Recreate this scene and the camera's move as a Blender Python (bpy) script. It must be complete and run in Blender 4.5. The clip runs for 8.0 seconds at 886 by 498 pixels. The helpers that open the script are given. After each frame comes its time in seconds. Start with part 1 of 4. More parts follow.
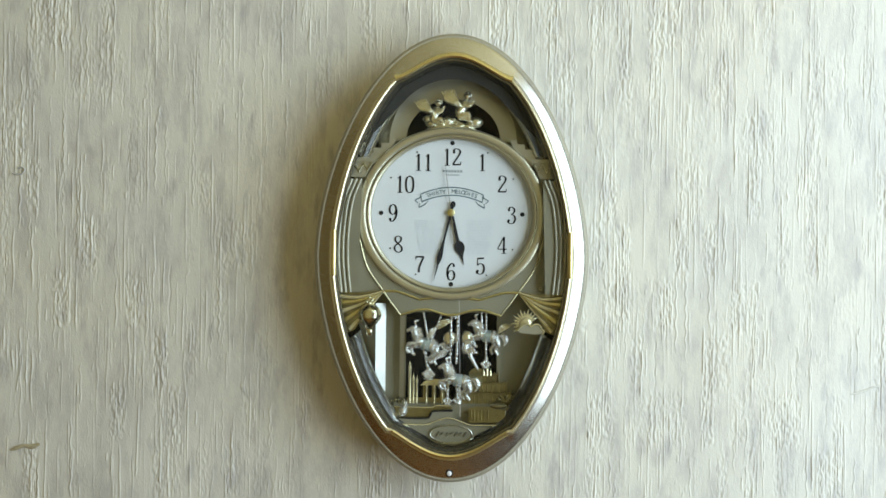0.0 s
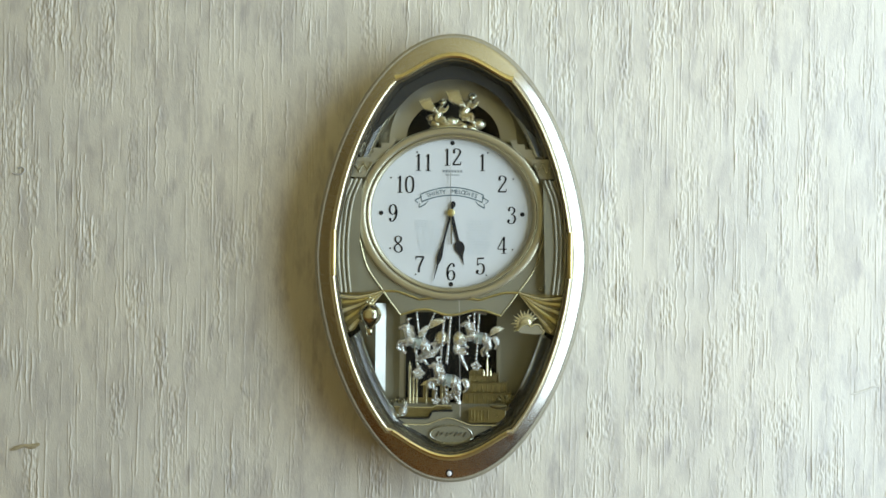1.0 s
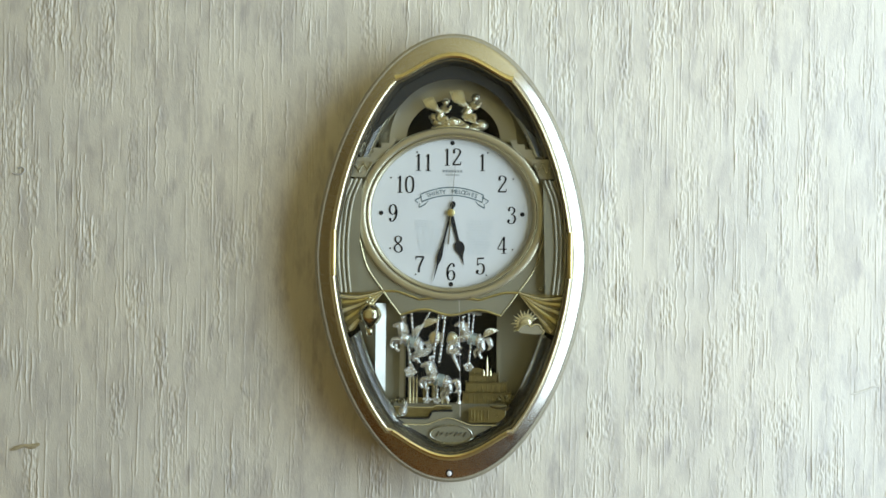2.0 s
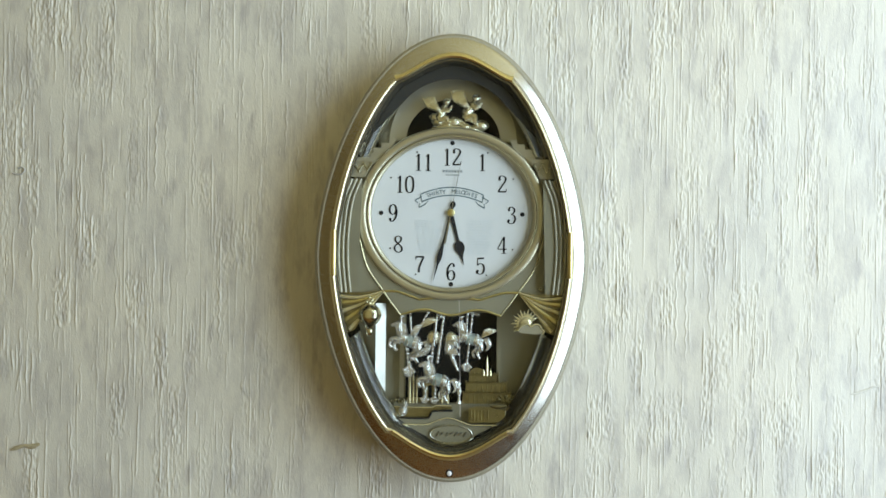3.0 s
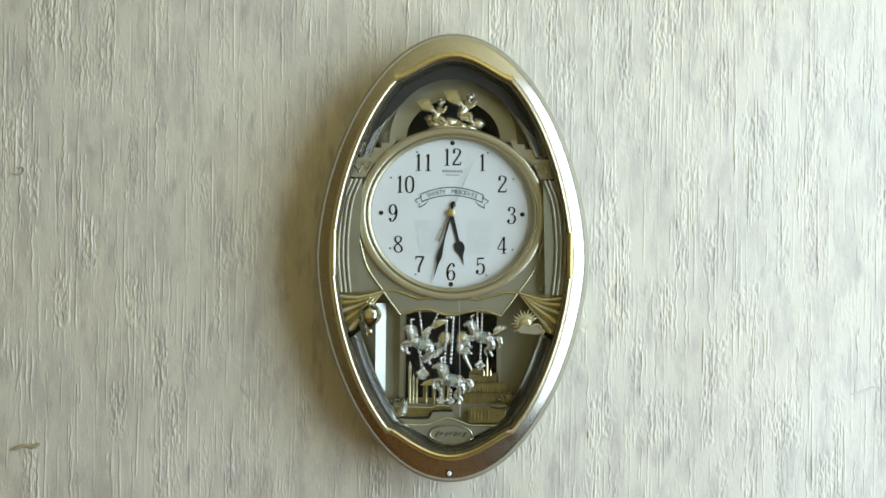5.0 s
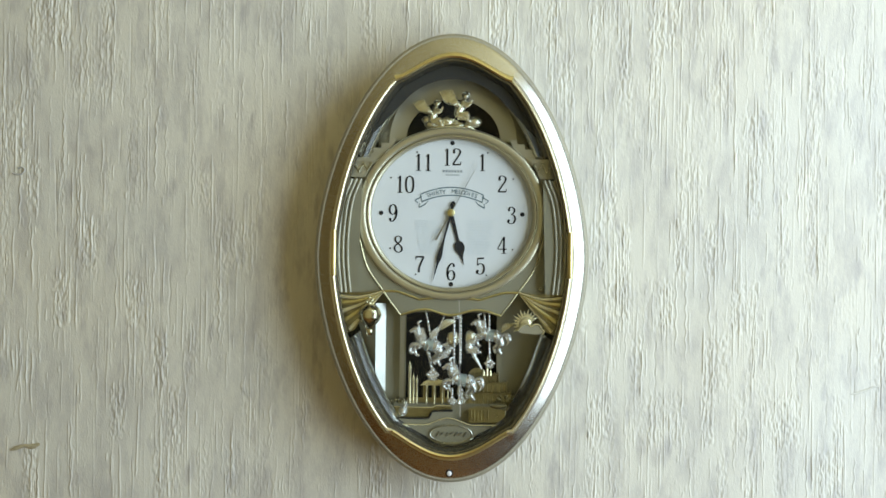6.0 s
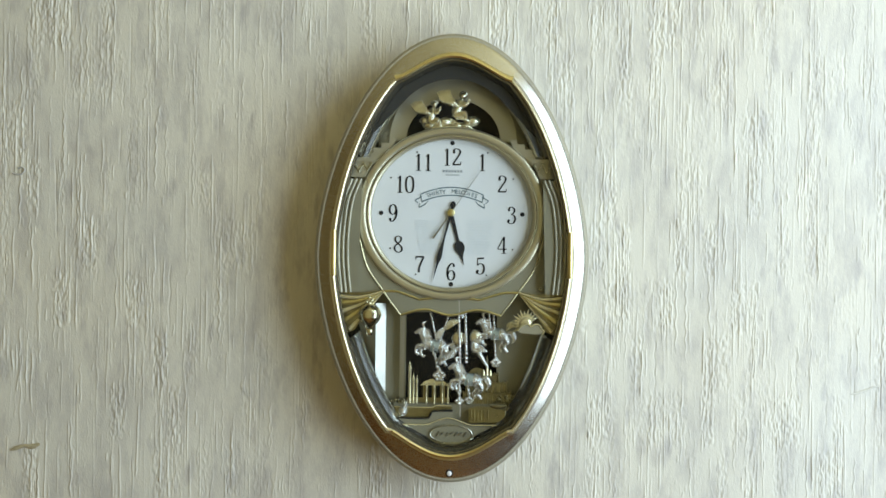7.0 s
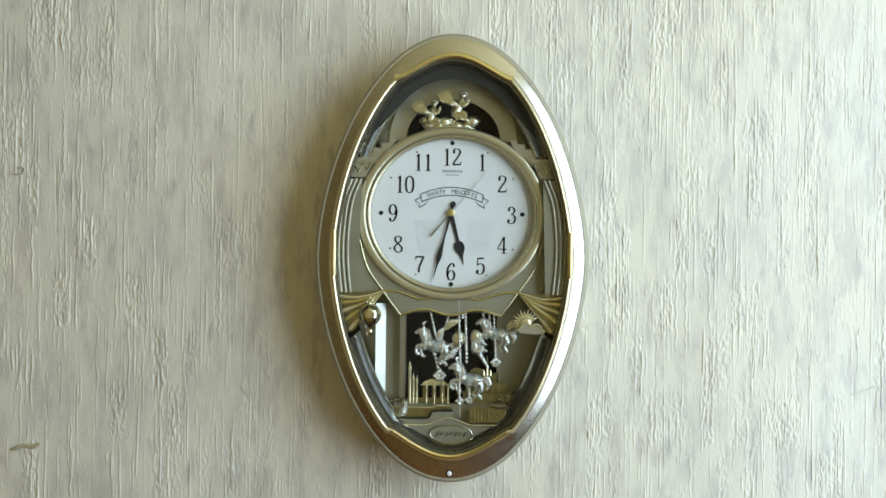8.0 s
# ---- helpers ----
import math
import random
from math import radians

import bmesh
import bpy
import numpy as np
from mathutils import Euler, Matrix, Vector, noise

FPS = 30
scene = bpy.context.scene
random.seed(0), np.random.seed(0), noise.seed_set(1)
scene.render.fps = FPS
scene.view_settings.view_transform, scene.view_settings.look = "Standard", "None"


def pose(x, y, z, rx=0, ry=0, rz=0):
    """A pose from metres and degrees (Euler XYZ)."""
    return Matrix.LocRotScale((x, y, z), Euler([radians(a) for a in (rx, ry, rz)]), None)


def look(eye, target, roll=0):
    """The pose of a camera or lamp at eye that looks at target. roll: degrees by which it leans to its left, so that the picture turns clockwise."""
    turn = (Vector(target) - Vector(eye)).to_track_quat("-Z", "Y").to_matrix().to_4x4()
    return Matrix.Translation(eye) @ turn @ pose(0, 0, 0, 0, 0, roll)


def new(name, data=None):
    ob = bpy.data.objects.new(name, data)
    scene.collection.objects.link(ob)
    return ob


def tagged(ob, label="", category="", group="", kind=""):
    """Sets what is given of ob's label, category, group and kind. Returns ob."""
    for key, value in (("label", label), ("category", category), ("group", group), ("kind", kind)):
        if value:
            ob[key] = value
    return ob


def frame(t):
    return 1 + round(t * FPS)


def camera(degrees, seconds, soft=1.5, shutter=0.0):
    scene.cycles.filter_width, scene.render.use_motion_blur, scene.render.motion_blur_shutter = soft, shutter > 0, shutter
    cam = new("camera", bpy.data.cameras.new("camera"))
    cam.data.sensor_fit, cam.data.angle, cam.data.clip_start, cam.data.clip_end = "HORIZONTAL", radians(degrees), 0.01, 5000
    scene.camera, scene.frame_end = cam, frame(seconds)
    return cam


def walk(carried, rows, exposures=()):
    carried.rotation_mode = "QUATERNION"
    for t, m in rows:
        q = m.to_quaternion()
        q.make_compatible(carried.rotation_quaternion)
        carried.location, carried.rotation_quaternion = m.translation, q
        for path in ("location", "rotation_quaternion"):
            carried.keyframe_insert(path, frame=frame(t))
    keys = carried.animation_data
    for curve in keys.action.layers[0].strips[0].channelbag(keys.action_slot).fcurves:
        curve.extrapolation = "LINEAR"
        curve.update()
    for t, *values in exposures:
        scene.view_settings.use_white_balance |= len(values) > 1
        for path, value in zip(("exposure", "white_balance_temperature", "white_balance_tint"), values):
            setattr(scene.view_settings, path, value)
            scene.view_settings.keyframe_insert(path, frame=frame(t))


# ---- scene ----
# ---- camera: stands still before the wall ----
UNIT = 1 / 1580            # one drawing unit: a pixel of the camera's view at the dial's depth, metres
CLOCK_Z = 1.62             # height of the dial's centre over the floor
EYE_Y = -1.1695            # camera's distance from the wall
AXIS_X, AXIS_Z = -14.74, -62.7   # where the camera looks, in drawing units from the dial's centre

cam = camera(48, 8.0, soft=1.5)
eye = (AXIS_X * UNIT, EYE_Y, CLOCK_Z + AXIS_Z * UNIT)
front = look(eye, (eye[0], 0, eye[2]), 0.7)
walk(cam, [(0.0, front), (8.0, front)], exposures=[(0.0, 0.0), (8.0, 0.0)])

# ---- light: daylight through one window to the side ----
world = bpy.data.worlds.new("sky")
scene.world = world
world.use_nodes = True
wn = world.node_tree.nodes
sky = wn.new("ShaderNodeTexSky")
sky.sky_type = "NISHITA"
sky.sun_disc = False
sky.sun_elevation, sky.sun_rotation = radians(35), radians(200)
wn["Background"].inputs["Strength"].default_value = 0.10
world.node_tree.links.new(sky.outputs["Color"], wn["Background"].inputs["Color"])

ROOM_L, ROOM_R, ROOM_BACK, ROOM_H = -2.3, 0.96, -2.7, 2.65
WIN_Y0, WIN_Y1, WIN_Z0, WIN_Z1 = -1.75, -0.27, 0.82, 2.55

lamp = bpy.data.lights.new("window_daylight", "AREA")
lamp.shape, lamp.size, lamp.size_y = "RECTANGLE", WIN_Y1 - WIN_Y0 - 0.1, WIN_Z1 - WIN_Z0 - 0.1
lamp.energy, lamp.color = 35, (0.835, 1.0, 1.17)
daylight = new("window_daylight", lamp)
daylight.matrix_world = look((ROOM_R + 0.06, (WIN_Y0 + WIN_Y1) / 2, (WIN_Z0 + WIN_Z1) / 2),
                             (ROOM_R - 1, (WIN_Y0 + WIN_Y1) / 2, (WIN_Z0 + WIN_Z1) / 2))


# ---- materials ----
def mat(name, color, rough=0.5, metal=0.0, vary=0.08, scale=40.0, bump=0.0, bump_scale=200.0, stretch=(1, 1, 1), coat=0.0):
    m = bpy.data.materials.new(name)
    m.use_nodes = True
    n, l = m.node_tree.nodes, m.node_tree.links
    b = n["Principled BSDF"]
    b.inputs["Metallic"].default_value = metal
    b.inputs["Coat Weight"].default_value = coat
    tc = n.new("ShaderNodeTexCoord")
    mp = n.new("ShaderNodeMapping")
    mp.inputs["Scale"].default_value = stretch
    l.new(tc.outputs["Object"], mp.inputs["Vector"])
    big = n.new("ShaderNodeTexNoise")
    big.inputs["Scale"].default_value, big.inputs["Detail"].default_value = scale, 6
    fine = n.new("ShaderNodeTexNoise")
    fine.inputs["Scale"].default_value, fine.inputs["Detail"].default_value = bump_scale, 4
    for t in (big, fine):
        l.new(mp.outputs["Vector"], t.inputs["Vector"])
    ramp = n.new("ShaderNodeValToRGB")
    lo, hi = [c * (1 - vary) for c in color], [min(1, c * (1 + vary)) for c in color]
    ramp.color_ramp.elements[0].color, ramp.color_ramp.elements[1].color = (*lo, 1), (*hi, 1)
    ramp.color_ramp.elements[0].position, ramp.color_ramp.elements[1].position = 0.3, 0.7
    l.new(big.outputs["Fac"], ramp.inputs["Fac"])
    l.new(ramp.outputs["Color"], b.inputs["Base Color"])
    mr = n.new("ShaderNodeMapRange")
    mr.inputs["To Min"].default_value, mr.inputs["To Max"].default_value = rough * 0.8, min(1, rough * 1.2)
    l.new(fine.outputs["Fac"], mr.inputs["Value"])
    l.new(mr.outputs["Result"], b.inputs["Roughness"])
    if bump:
        bp = n.new("ShaderNodeBump")
        bp.inputs["Strength"].default_value, bp.inputs["Distance"].default_value = bump, 0.001
        l.new(fine.outputs["Fac"], bp.inputs["Height"])
        l.new(bp.outputs["Normal"], b.inputs["Normal"])
    return m


def wallpaper_material():
    """Vinyl paper, off-white with grey and lilac clouding; the streaks are in the mesh."""
    m = mat("vinyl_wallpaper", (0.735, 0.718, 0.62), 0.42, 0.0, 0.05, 6.0, 0.25, 900.0, (1, 1, 0.35))
    n, l = m.node_tree.nodes, m.node_tree.links
    b = n["Principled BSDF"]
    base = b.inputs["Base Color"].links[0].from_socket
    tc = n.new("ShaderNodeTexCoord")
    mp = n.new("ShaderNodeMapping")
    mp.inputs["Scale"].default_value = (38, 38, 11)
    l.new(tc.outputs["Object"], mp.inputs["Vector"])
    cloud = n.new("ShaderNodeTexNoise")
    cloud.inputs["Scale"].default_value, cloud.inputs["Detail"].default_value, cloud.inputs["Roughness"].default_value = 1.0, 8, 0.7
    l.new(mp.outputs["Vector"], cloud.inputs["Vector"])
    r = n.new("ShaderNodeValToRGB")
    r.color_ramp.elements[0].position, r.color_ramp.elements[1].position = 0.45, 0.72
    r.color_ramp.elements[0].color, r.color_ramp.elements[1].color = (0, 0, 0, 1), (0.75, 0.75, 0.75, 1)
    l.new(cloud.outputs["Fac"], r.inputs["Fac"])
    mix = n.new("ShaderNodeMix")
    mix.data_type = "RGBA"
    mix.inputs["B"].default_value = (0.44, 0.42, 0.395, 1)
    l.new(r.outputs["Color"], mix.inputs["Factor"])
    l.new(base, mix.inputs["A"])
    # small darker flecks and a faint warm and cool drift of the print
    mp2 = n.new("ShaderNodeMapping")
    mp2.inputs["Scale"].default_value = (85, 85, 24)
    l.new(tc.outputs["Object"], mp2.inputs["Vector"])
    fleck = n.new("ShaderNodeTexNoise")
    fleck.inputs["Scale"].default_value, fleck.inputs["Detail"].default_value = 1.0, 5
    l.new(mp2.outputs["Vector"], fleck.inputs["Vector"])
    r2 = n.new("ShaderNodeValToRGB")
    r2.color_ramp.elements[0].position, r2.color_ramp.elements[1].position = 0.56, 0.78
    r2.color_ramp.elements[0].color, r2.color_ramp.elements[1].color = (0, 0, 0, 1), (0.85, 0.85, 0.85, 1)
    l.new(fleck.outputs["Fac"], r2.inputs["Fac"])
    mix2 = n.new("ShaderNodeMix")
    mix2.data_type = "RGBA"
    mix2.inputs["B"].default_value = (0.47, 0.45, 0.42, 1)
    l.new(r2.outputs["Color"], mix2.inputs["Factor"])
    l.new(mix.outputs["Result"], mix2.inputs["A"])
    drift = n.new("ShaderNodeTexNoise")
    drift.inputs["Scale"].default_value, drift.inputs["Detail"].default_value = 5.0, 3
    l.new(tc.outputs["Object"], drift.inputs["Vector"])
    tint = n.new("ShaderNodeValToRGB")
    tint.color_ramp.elements[0].position, tint.color_ramp.elements[1].position = 0.35, 0.65
    tint.color_ramp.elements[0].color, tint.color_ramp.elements[1].color = (1.0, 0.985, 0.935, 1), (0.98, 0.985, 0.975, 1)
    l.new(drift.outputs["Fac"], tint.inputs["Fac"])
    mul = n.new("ShaderNodeMix")
    mul.data_type, mul.blend_type = "RGBA", "MULTIPLY"
    mul.inputs["Factor"].default_value = 1.0
    l.new(mix2.outputs["Result"], mul.inputs["A"])
    l.new(tint.outputs["Color"], mul.inputs["B"])
    l.new(mul.outputs["Result"], b.inputs["Base Color"])
    return m


def glass_material():
    """Clear pane: see-through, with the gloss of glass."""
    m = bpy.data.materials.new("clear_glass")
    m.use_nodes = True
    n, l = m.node_tree.nodes, m.node_tree.links
    n.remove(n["Principled BSDF"])
    clear, gloss, fres, mix = (n.new("ShaderNode" + k) for k in ("BsdfTransparent", "BsdfGlossy", "Fresnel", "MixShader"))
    clear.inputs["Color"].default_value = (0.95, 0.965, 0.95, 1)
    gloss.inputs["Roughness"].default_value = 0.02
    fres.inputs["IOR"].default_value = 1.23
    l.new(fres.outputs["Fac"], mix.inputs["Fac"])
    l.new(clear.outputs["BSDF"], mix.inputs[1])
    l.new(gloss.outputs["BSDF"], mix.inputs[2])
    l.new(mix.outputs["Shader"], n["Material Output"].inputs["Surface"])
    return m


PAPER = wallpaper_material()
CHAMPAGNE = mat("champagne_lacquer", (0.595, 0.59, 0.515), 0.27, 1.0, 0.05, 30, 0.012, 1500)
RING = mat("pale_gold_satin_ring", (0.64, 0.59, 0.44), 0.30, 0.85, 0.04, 30, 0.0, 200)
SHELL = mat("champagne_shell_paint", (0.40, 0.375, 0.28), 0.48, 0.5, 0.06, 30, 0.03, 1200)
OLIVE = mat("champagne_satin_plastic", (0.29, 0.272, 0.195), 0.40, 0.35, 0.06, 30, 0.05, 1500)
GOLD = mat("gold_plating", (0.78, 0.68, 0.33), 0.30, 1.0, 0.08, 60, 0.08, 500)
DARK_GOLD = mat("dull_dark_gold", (0.34, 0.30, 0.17), 0.30, 1.0, 0.2, 90, 0.3, 350)
PALE_GOLD = mat("pale_gold_plating", (0.78, 0.71, 0.46), 0.24, 0.75, 0.08, 60, 0.1, 500)
SILVER = mat("chrome_plating", (0.98, 0.98, 0.95), 0.07, 0.86, 0.04, 80, 1.0, 560)
FIGURE = mat("champagne_silver_plating", (0.93, 0.90, 0.77), 0.10, 1.0, 0.06, 80, 0.7, 560)
SMOKE = mat("dark_satin_bezel", (0.23, 0.215, 0.17), 0.26, 0.92, 0.08, 30, 0.03, 900)
MIRROR = mat("silver_mirror_band", (0.84, 0.84, 0.79), 0.12, 1.0, 0.05, 30)
BLACK = mat("black_plastic", (0.006, 0.006, 0.006), 0.85, 0.0, 0.2, 30)
DIAL = mat("white_dial_paper", (0.74, 0.75, 0.75), 0.6, 0.0, 0.015, 20)
INK = mat("black_ink", (0.007, 0.007, 0.009), 0.8, 0.0, 0.1, 90)
GREY_INK = mat("grey_blue_ink", (0.13, 0.19, 0.21), 0.6, 0.0, 0.1, 90)
PALE_INK = mat("pale_grey_ink", (0.63, 0.675, 0.69), 0.6, 0.0, 0.06, 90)
BALLOON = mat("polished_pale_gold", (0.88, 0.82, 0.62), 0.10, 1.0, 0.05, 60, 0.3, 400)
CASE_SHADE = mat("painted_case_shade", (0.02, 0.02, 0.018), 0.6, 0.0, 0.15, 40)
GLAZE = mat("soft_silver_facet", (0.40, 0.40, 0.37), 0.32, 0.9, 0.06, 40)
COLUMN = mat("pale_champagne_satin", (0.47, 0.445, 0.35), 0.30, 0.6, 0.06, 40)
MID_INK = mat("soft_grey_ink", (0.36, 0.39, 0.40), 0.7, 0.0, 0.1, 90)
DULL_WIRE = mat("painted_wire", (0.50, 0.49, 0.44), 0.6, 0.0, 0.1, 90)
STEEL = mat("brushed_steel", (0.38, 0.37, 0.33), 0.35, 1.0, 0.05, 90)
TEAL = mat("pale_teal_enamel", (0.47, 0.55, 0.52), 0.3, 0.5, 0.1, 90)
WHITE = mat("white_plastic", (0.8, 0.8, 0.77), 0.4)
# colours of unseen room surfaces, chosen for the warm light they bounce
SOUTH = mat("warm_bounce_plaster", (0.78, 0.63, 0.31), 0.8, 0.0, 0.06, 3, 0.2, 120)
PLASTER = mat("tan_plaster", (0.29, 0.20, 0.07), 0.8, 0.0, 0.06, 3, 0.2, 120)
CEIL = mat("warm_bounce_ceiling", (0.76, 0.63, 0.33), 0.85, 0.0, 0.04, 4, 0.2, 150)
WOOD = mat("brown_floor_wood", (0.24, 0.105, 0.025), 0.4, 0.0, 0.35, 9, 0.1, 60, (1, 9, 9))
FRAME = mat("white_window_paint", (0.75, 0.75, 0.73), 0.45, 0.0, 0.04, 20)
BRASS_STAIN = mat("yellowed_paper_back", (0.44, 0.38, 0.23), 0.85, 0.0, 0.25, 120, 0.4, 600)
GLASS = glass_material()


# ---- building helpers ----
def mesh_object(name, bm, material, parent=None, label="", smooth=True):
    me = bpy.data.meshes.new(name)
    bmesh.ops.recalc_face_normals(bm, faces=bm.faces)
    bm.to_mesh(me)
    bm.free()
    me.materials.append(material)
    if smooth:
        me.shade_smooth()
        me.set_sharp_from_angle(angle=radians(38))
    ob = new(name, me)
    ob.parent = parent
    if label:
        tagged(ob, label)
    return ob


def part(name, bm, material, parent, label="", smooth=True):
    return mesh_object(name, bm, material, parent, label, smooth)


def view_at(x, z, y=-0.055):
    """A point of the clock in drawing units, fitted to the camera's view: slid along its sight line to y metres before
    the wall.
    """
    k = (y - EYE_Y) / (-0.055 - EYE_Y)
    return Vector(((AXIS_X + (x - AXIS_X) * k) * UNIT, y, (AXIS_Z + (z - AXIS_Z) * k) * UNIT))


def box(bm, x0, x1, y0, y1, z0, z1):
    v = [bm.verts.new((x, y, z)) for x in (x0, x1) for y in (y0, y1) for z in (z0, z1)]
    for f in ((0, 1, 3, 2), (4, 6, 7, 5), (0, 4, 5, 1), (2, 3, 7, 6), (0, 2, 6, 4), (1, 5, 7, 3)):
        bm.faces.new([v[i] for i in f])


def loft(bm, rings, closed=True, cap_start=False, cap_end=False):
    """Skin a row of loops of points."""
    rows = [[bm.verts.new(p) for p in r] for r in rings]
    n = len(rows[0])
    for a, b in zip(rows, rows[1:]):
        for i in range(n if closed else n - 1):
            j = (i + 1) % n
            bm.faces.new((a[i], a[j], b[j], b[i]))
    if cap_start:
        bm.faces.new(rows[0])
    if cap_end:
        bm.faces.new(rows[-1])


def tube(bm, pts, radii, n=8, caps=True, squash=1.0):
    """A round limb along points, with a radius at each."""
    pts = [Vector(p) for p in pts]
    if isinstance(radii, (int, float)):
        radii = [radii] * len(pts)
    rings = []
    for i, p in enumerate(pts):
        d = (pts[min(i + 1, len(pts) - 1)] - pts[max(i - 1, 0)]).normalized()
        u = d.cross(Vector((0, 1, 0)))
        u = u.normalized() if u.length > 0.05 else Vector((1, 0, 0))
        w = d.cross(u).normalized()
        rings.append([p + float(radii[i]) * (math.cos(a) * u + squash * math.sin(a) * w)
                      for a in (2 * math.pi * k / n for k in range(n))])
    loft(bm, rings, True, caps, caps)


def curve(pts, steps=6):
    """Catmull-Rom through points."""
    pts = [Vector(p) for p in pts]
    q = [2 * pts[0] - pts[1]] + pts + [2 * pts[-1] - pts[-2]]
    out = []
    for i in range(1, len(q) - 2):
        for s in range(steps):
            t = s / steps
            a, b, c, d = q[i - 1], q[i], q[i + 1], q[i + 2]
            out.append(0.5 * (2 * b + (c - a) * t + (2 * a - 5 * b + 4 * c - d) * t * t + (3 * b - a - 3 * c + d) * t ** 3))
    return out + [pts[-1]]


def ball(bm, c, r, n=12, m=8, sx=1.0, sy=1.0, sz=1.0):
    c = Vector(c)
    rings = []
    for j in range(m + 1):
        a = math.pi * (0.02 + 0.96 * j / m)
        rings.append([c + Vector((sx * r * math.sin(a) * math.cos(2 * math.pi * i / n),
                                  sy * r * math.sin(a) * math.sin(2 * math.pi * i / n),
                                  sz * r * math.cos(a))) for i in range(n)])
    loft(bm, rings, True, True, True)


def plate(bm, loops, y0, y1, bevel=0.0):
    """A flat piece cut to an outline with holes, from y0 (back) to y1 (front). Loops in drawing units."""
    for k, y in enumerate((y1, y0)):
        edges = []
        for loop in loops:
            vs = [bm.verts.new(view_at(x, z, y)) for x, z in loop]
            edges += [bm.edges.new((vs[i], vs[(i + 1) % len(vs)])) for i in range(len(vs))]
        bmesh.ops.triangle_fill(bm, use_beauty=True, use_dissolve=False, edges=edges)
    for loop in loops:
        loft(bm, [[view_at(x, z, y1) for x, z in loop], [view_at(x, z, y0) for x, z in loop]])
    bmesh.ops.remove_doubles(bm, verts=bm.verts, dist=1e-6)


def bead(bm, pts, y, r, n=8):
    """A raised moulding along a line of the drawing."""
    tube(bm, [view_at(x, z, y) for x, z in pts], r * UNIT, n)


def arc2(cx, cz, rx, rz, a0, a1, n):
    return [(cx + rx * math.cos(radians(a0 + (a1 - a0) * i / n)), cz + rz * math.sin(radians(a0 + (a1 - a0) * i / n)))
            for i in range(n + 1)]


def smooth2(pts, steps=6):
    return [(p.x, p.y) for p in curve([(x, z, 0) for x, z in pts], steps)]


# ---- room ----
def streaked_paper():
    """Relief of the vinyl: upright, wavering ridges with short ends and finely crumpled fields between them."""
    rng = np.random.default_rng(7)
    x0, x1, z0, z1 = -0.60, 0.60, CLOCK_Z - 0.40, CLOCK_Z + 0.32
    fine_x, fine_z = np.arange(x0, x1, 0.00065), np.arange(z0, z1, 0.0015)
    xs = np.concatenate([np.linspace(ROOM_L, x0 - 0.05, 12), fine_x, np.linspace(x1 + 0.05, ROOM_R, 12)])
    zs = np.concatenate([np.linspace(0, z0 - 0.05, 8), fine_z, np.linspace(z1 + 0.05, ROOM_H, 8)])
    nx, nz = len(fine_x), len(fine_z)
    h = np.zeros((nz, nx))

    def blur(f, kx, kz):
        for axis, k in ((1, kx), (0, kz)):
            for _ in range(k):
                f = (f + np.roll(f, 1, axis) + np.roll(f, -1, axis)) / 3
        return f / f.std()
    tall = np.repeat(np.repeat(rng.normal(0, 1, (nz // 44 + 2, nx // 26 + 2)), 44, 0), 26, 1)[:nz, :nx]
    fields = np.clip(0.15 + 0.8 * blur(tall, 8, 8), 0.0, 1.7)
    for _ in range(17000):
        cx, length = rng.uniform(x0, x1), rng.choice((0.008, 0.018, 0.04, 0.09)) * rng.uniform(0.6, 1.3)
        top = rng.uniform(z0, z1 + 0.05)
        width, height = rng.uniform(0.00032, 0.00075), rng.uniform(0.2, 1.0) ** 2 * 0.00088
        inside_field = fields[min(nz - 1, np.searchsorted(fine_z, min(top, z1) - length / 2)), min(nx - 1, np.searchsorted(fine_x, cx))]
        if rng.random() > 0.22 + 0.5 * inside_field:
            continue
        if rng.random() < 0.18:
            height = -0.7 * height
        lean, wob, freq, ph = rng.normal(0, 0.012), rng.choice((0.0001, 0.0003, 0.0008)), rng.uniform(60, 420), rng.uniform(0, 6.3)
        j0, j1 = np.searchsorted(fine_z, top - length), np.searchsorted(fine_z, top)
        for j in range(j0, j1):
            z = fine_z[j]
            s = (top - z) / length
            c = cx + lean * (top - z) + wob * math.sin(freq * z + ph)
            i0, i1 = np.searchsorted(fine_x, c - 3 * width), np.searchsorted(fine_x, c + 3 * width)
            d = (fine_x[i0:i1] - c) / width
            h[j, i0:i1] += height * min(1, 9 * s, 5 * (1 - s)) * np.exp(-d * d)
    worm = np.tanh(1.6 * blur(rng.normal(0, 1, (nz, nx)), 2, 3))
    grain = blur(rng.normal(0, 1, (nz, nx)), 1, 1)
    h += 0.00018 * worm * fields + 0.00009 * grain * (0.2 + fields)
    full = np.zeros((len(zs), len(xs)))
    full[8:8 + nz, 12:12 + nx] = h
    gx, gz = np.meshgrid(xs, zs)
    co = np.stack([gx, -0.003 - full, gz], -1).reshape(-1, 3)
    m, k = len(xs), len(zs)
    a = (np.arange(k - 1)[:, None] * m + np.arange(m - 1)[None, :]).reshape(-1)
    quads = np.stack([a, a + 1, a + 1 + m, a + m], -1)
    me = bpy.data.meshes.new("wallpaper")
    me.vertices.add(len(co))
    me.vertices.foreach_set("co", co.astype(np.float32).reshape(-1))
    me.loops.add(quads.size)
    me.loops.foreach_set("vertex_index", quads.astype(np.int32).reshape(-1))
    me.polygons.add(len(quads))
    me.polygons.foreach_set("loop_start", (np.arange(len(quads)) * 4).astype(np.int32))
    me.update(calc_edges=True)
    me.validate()
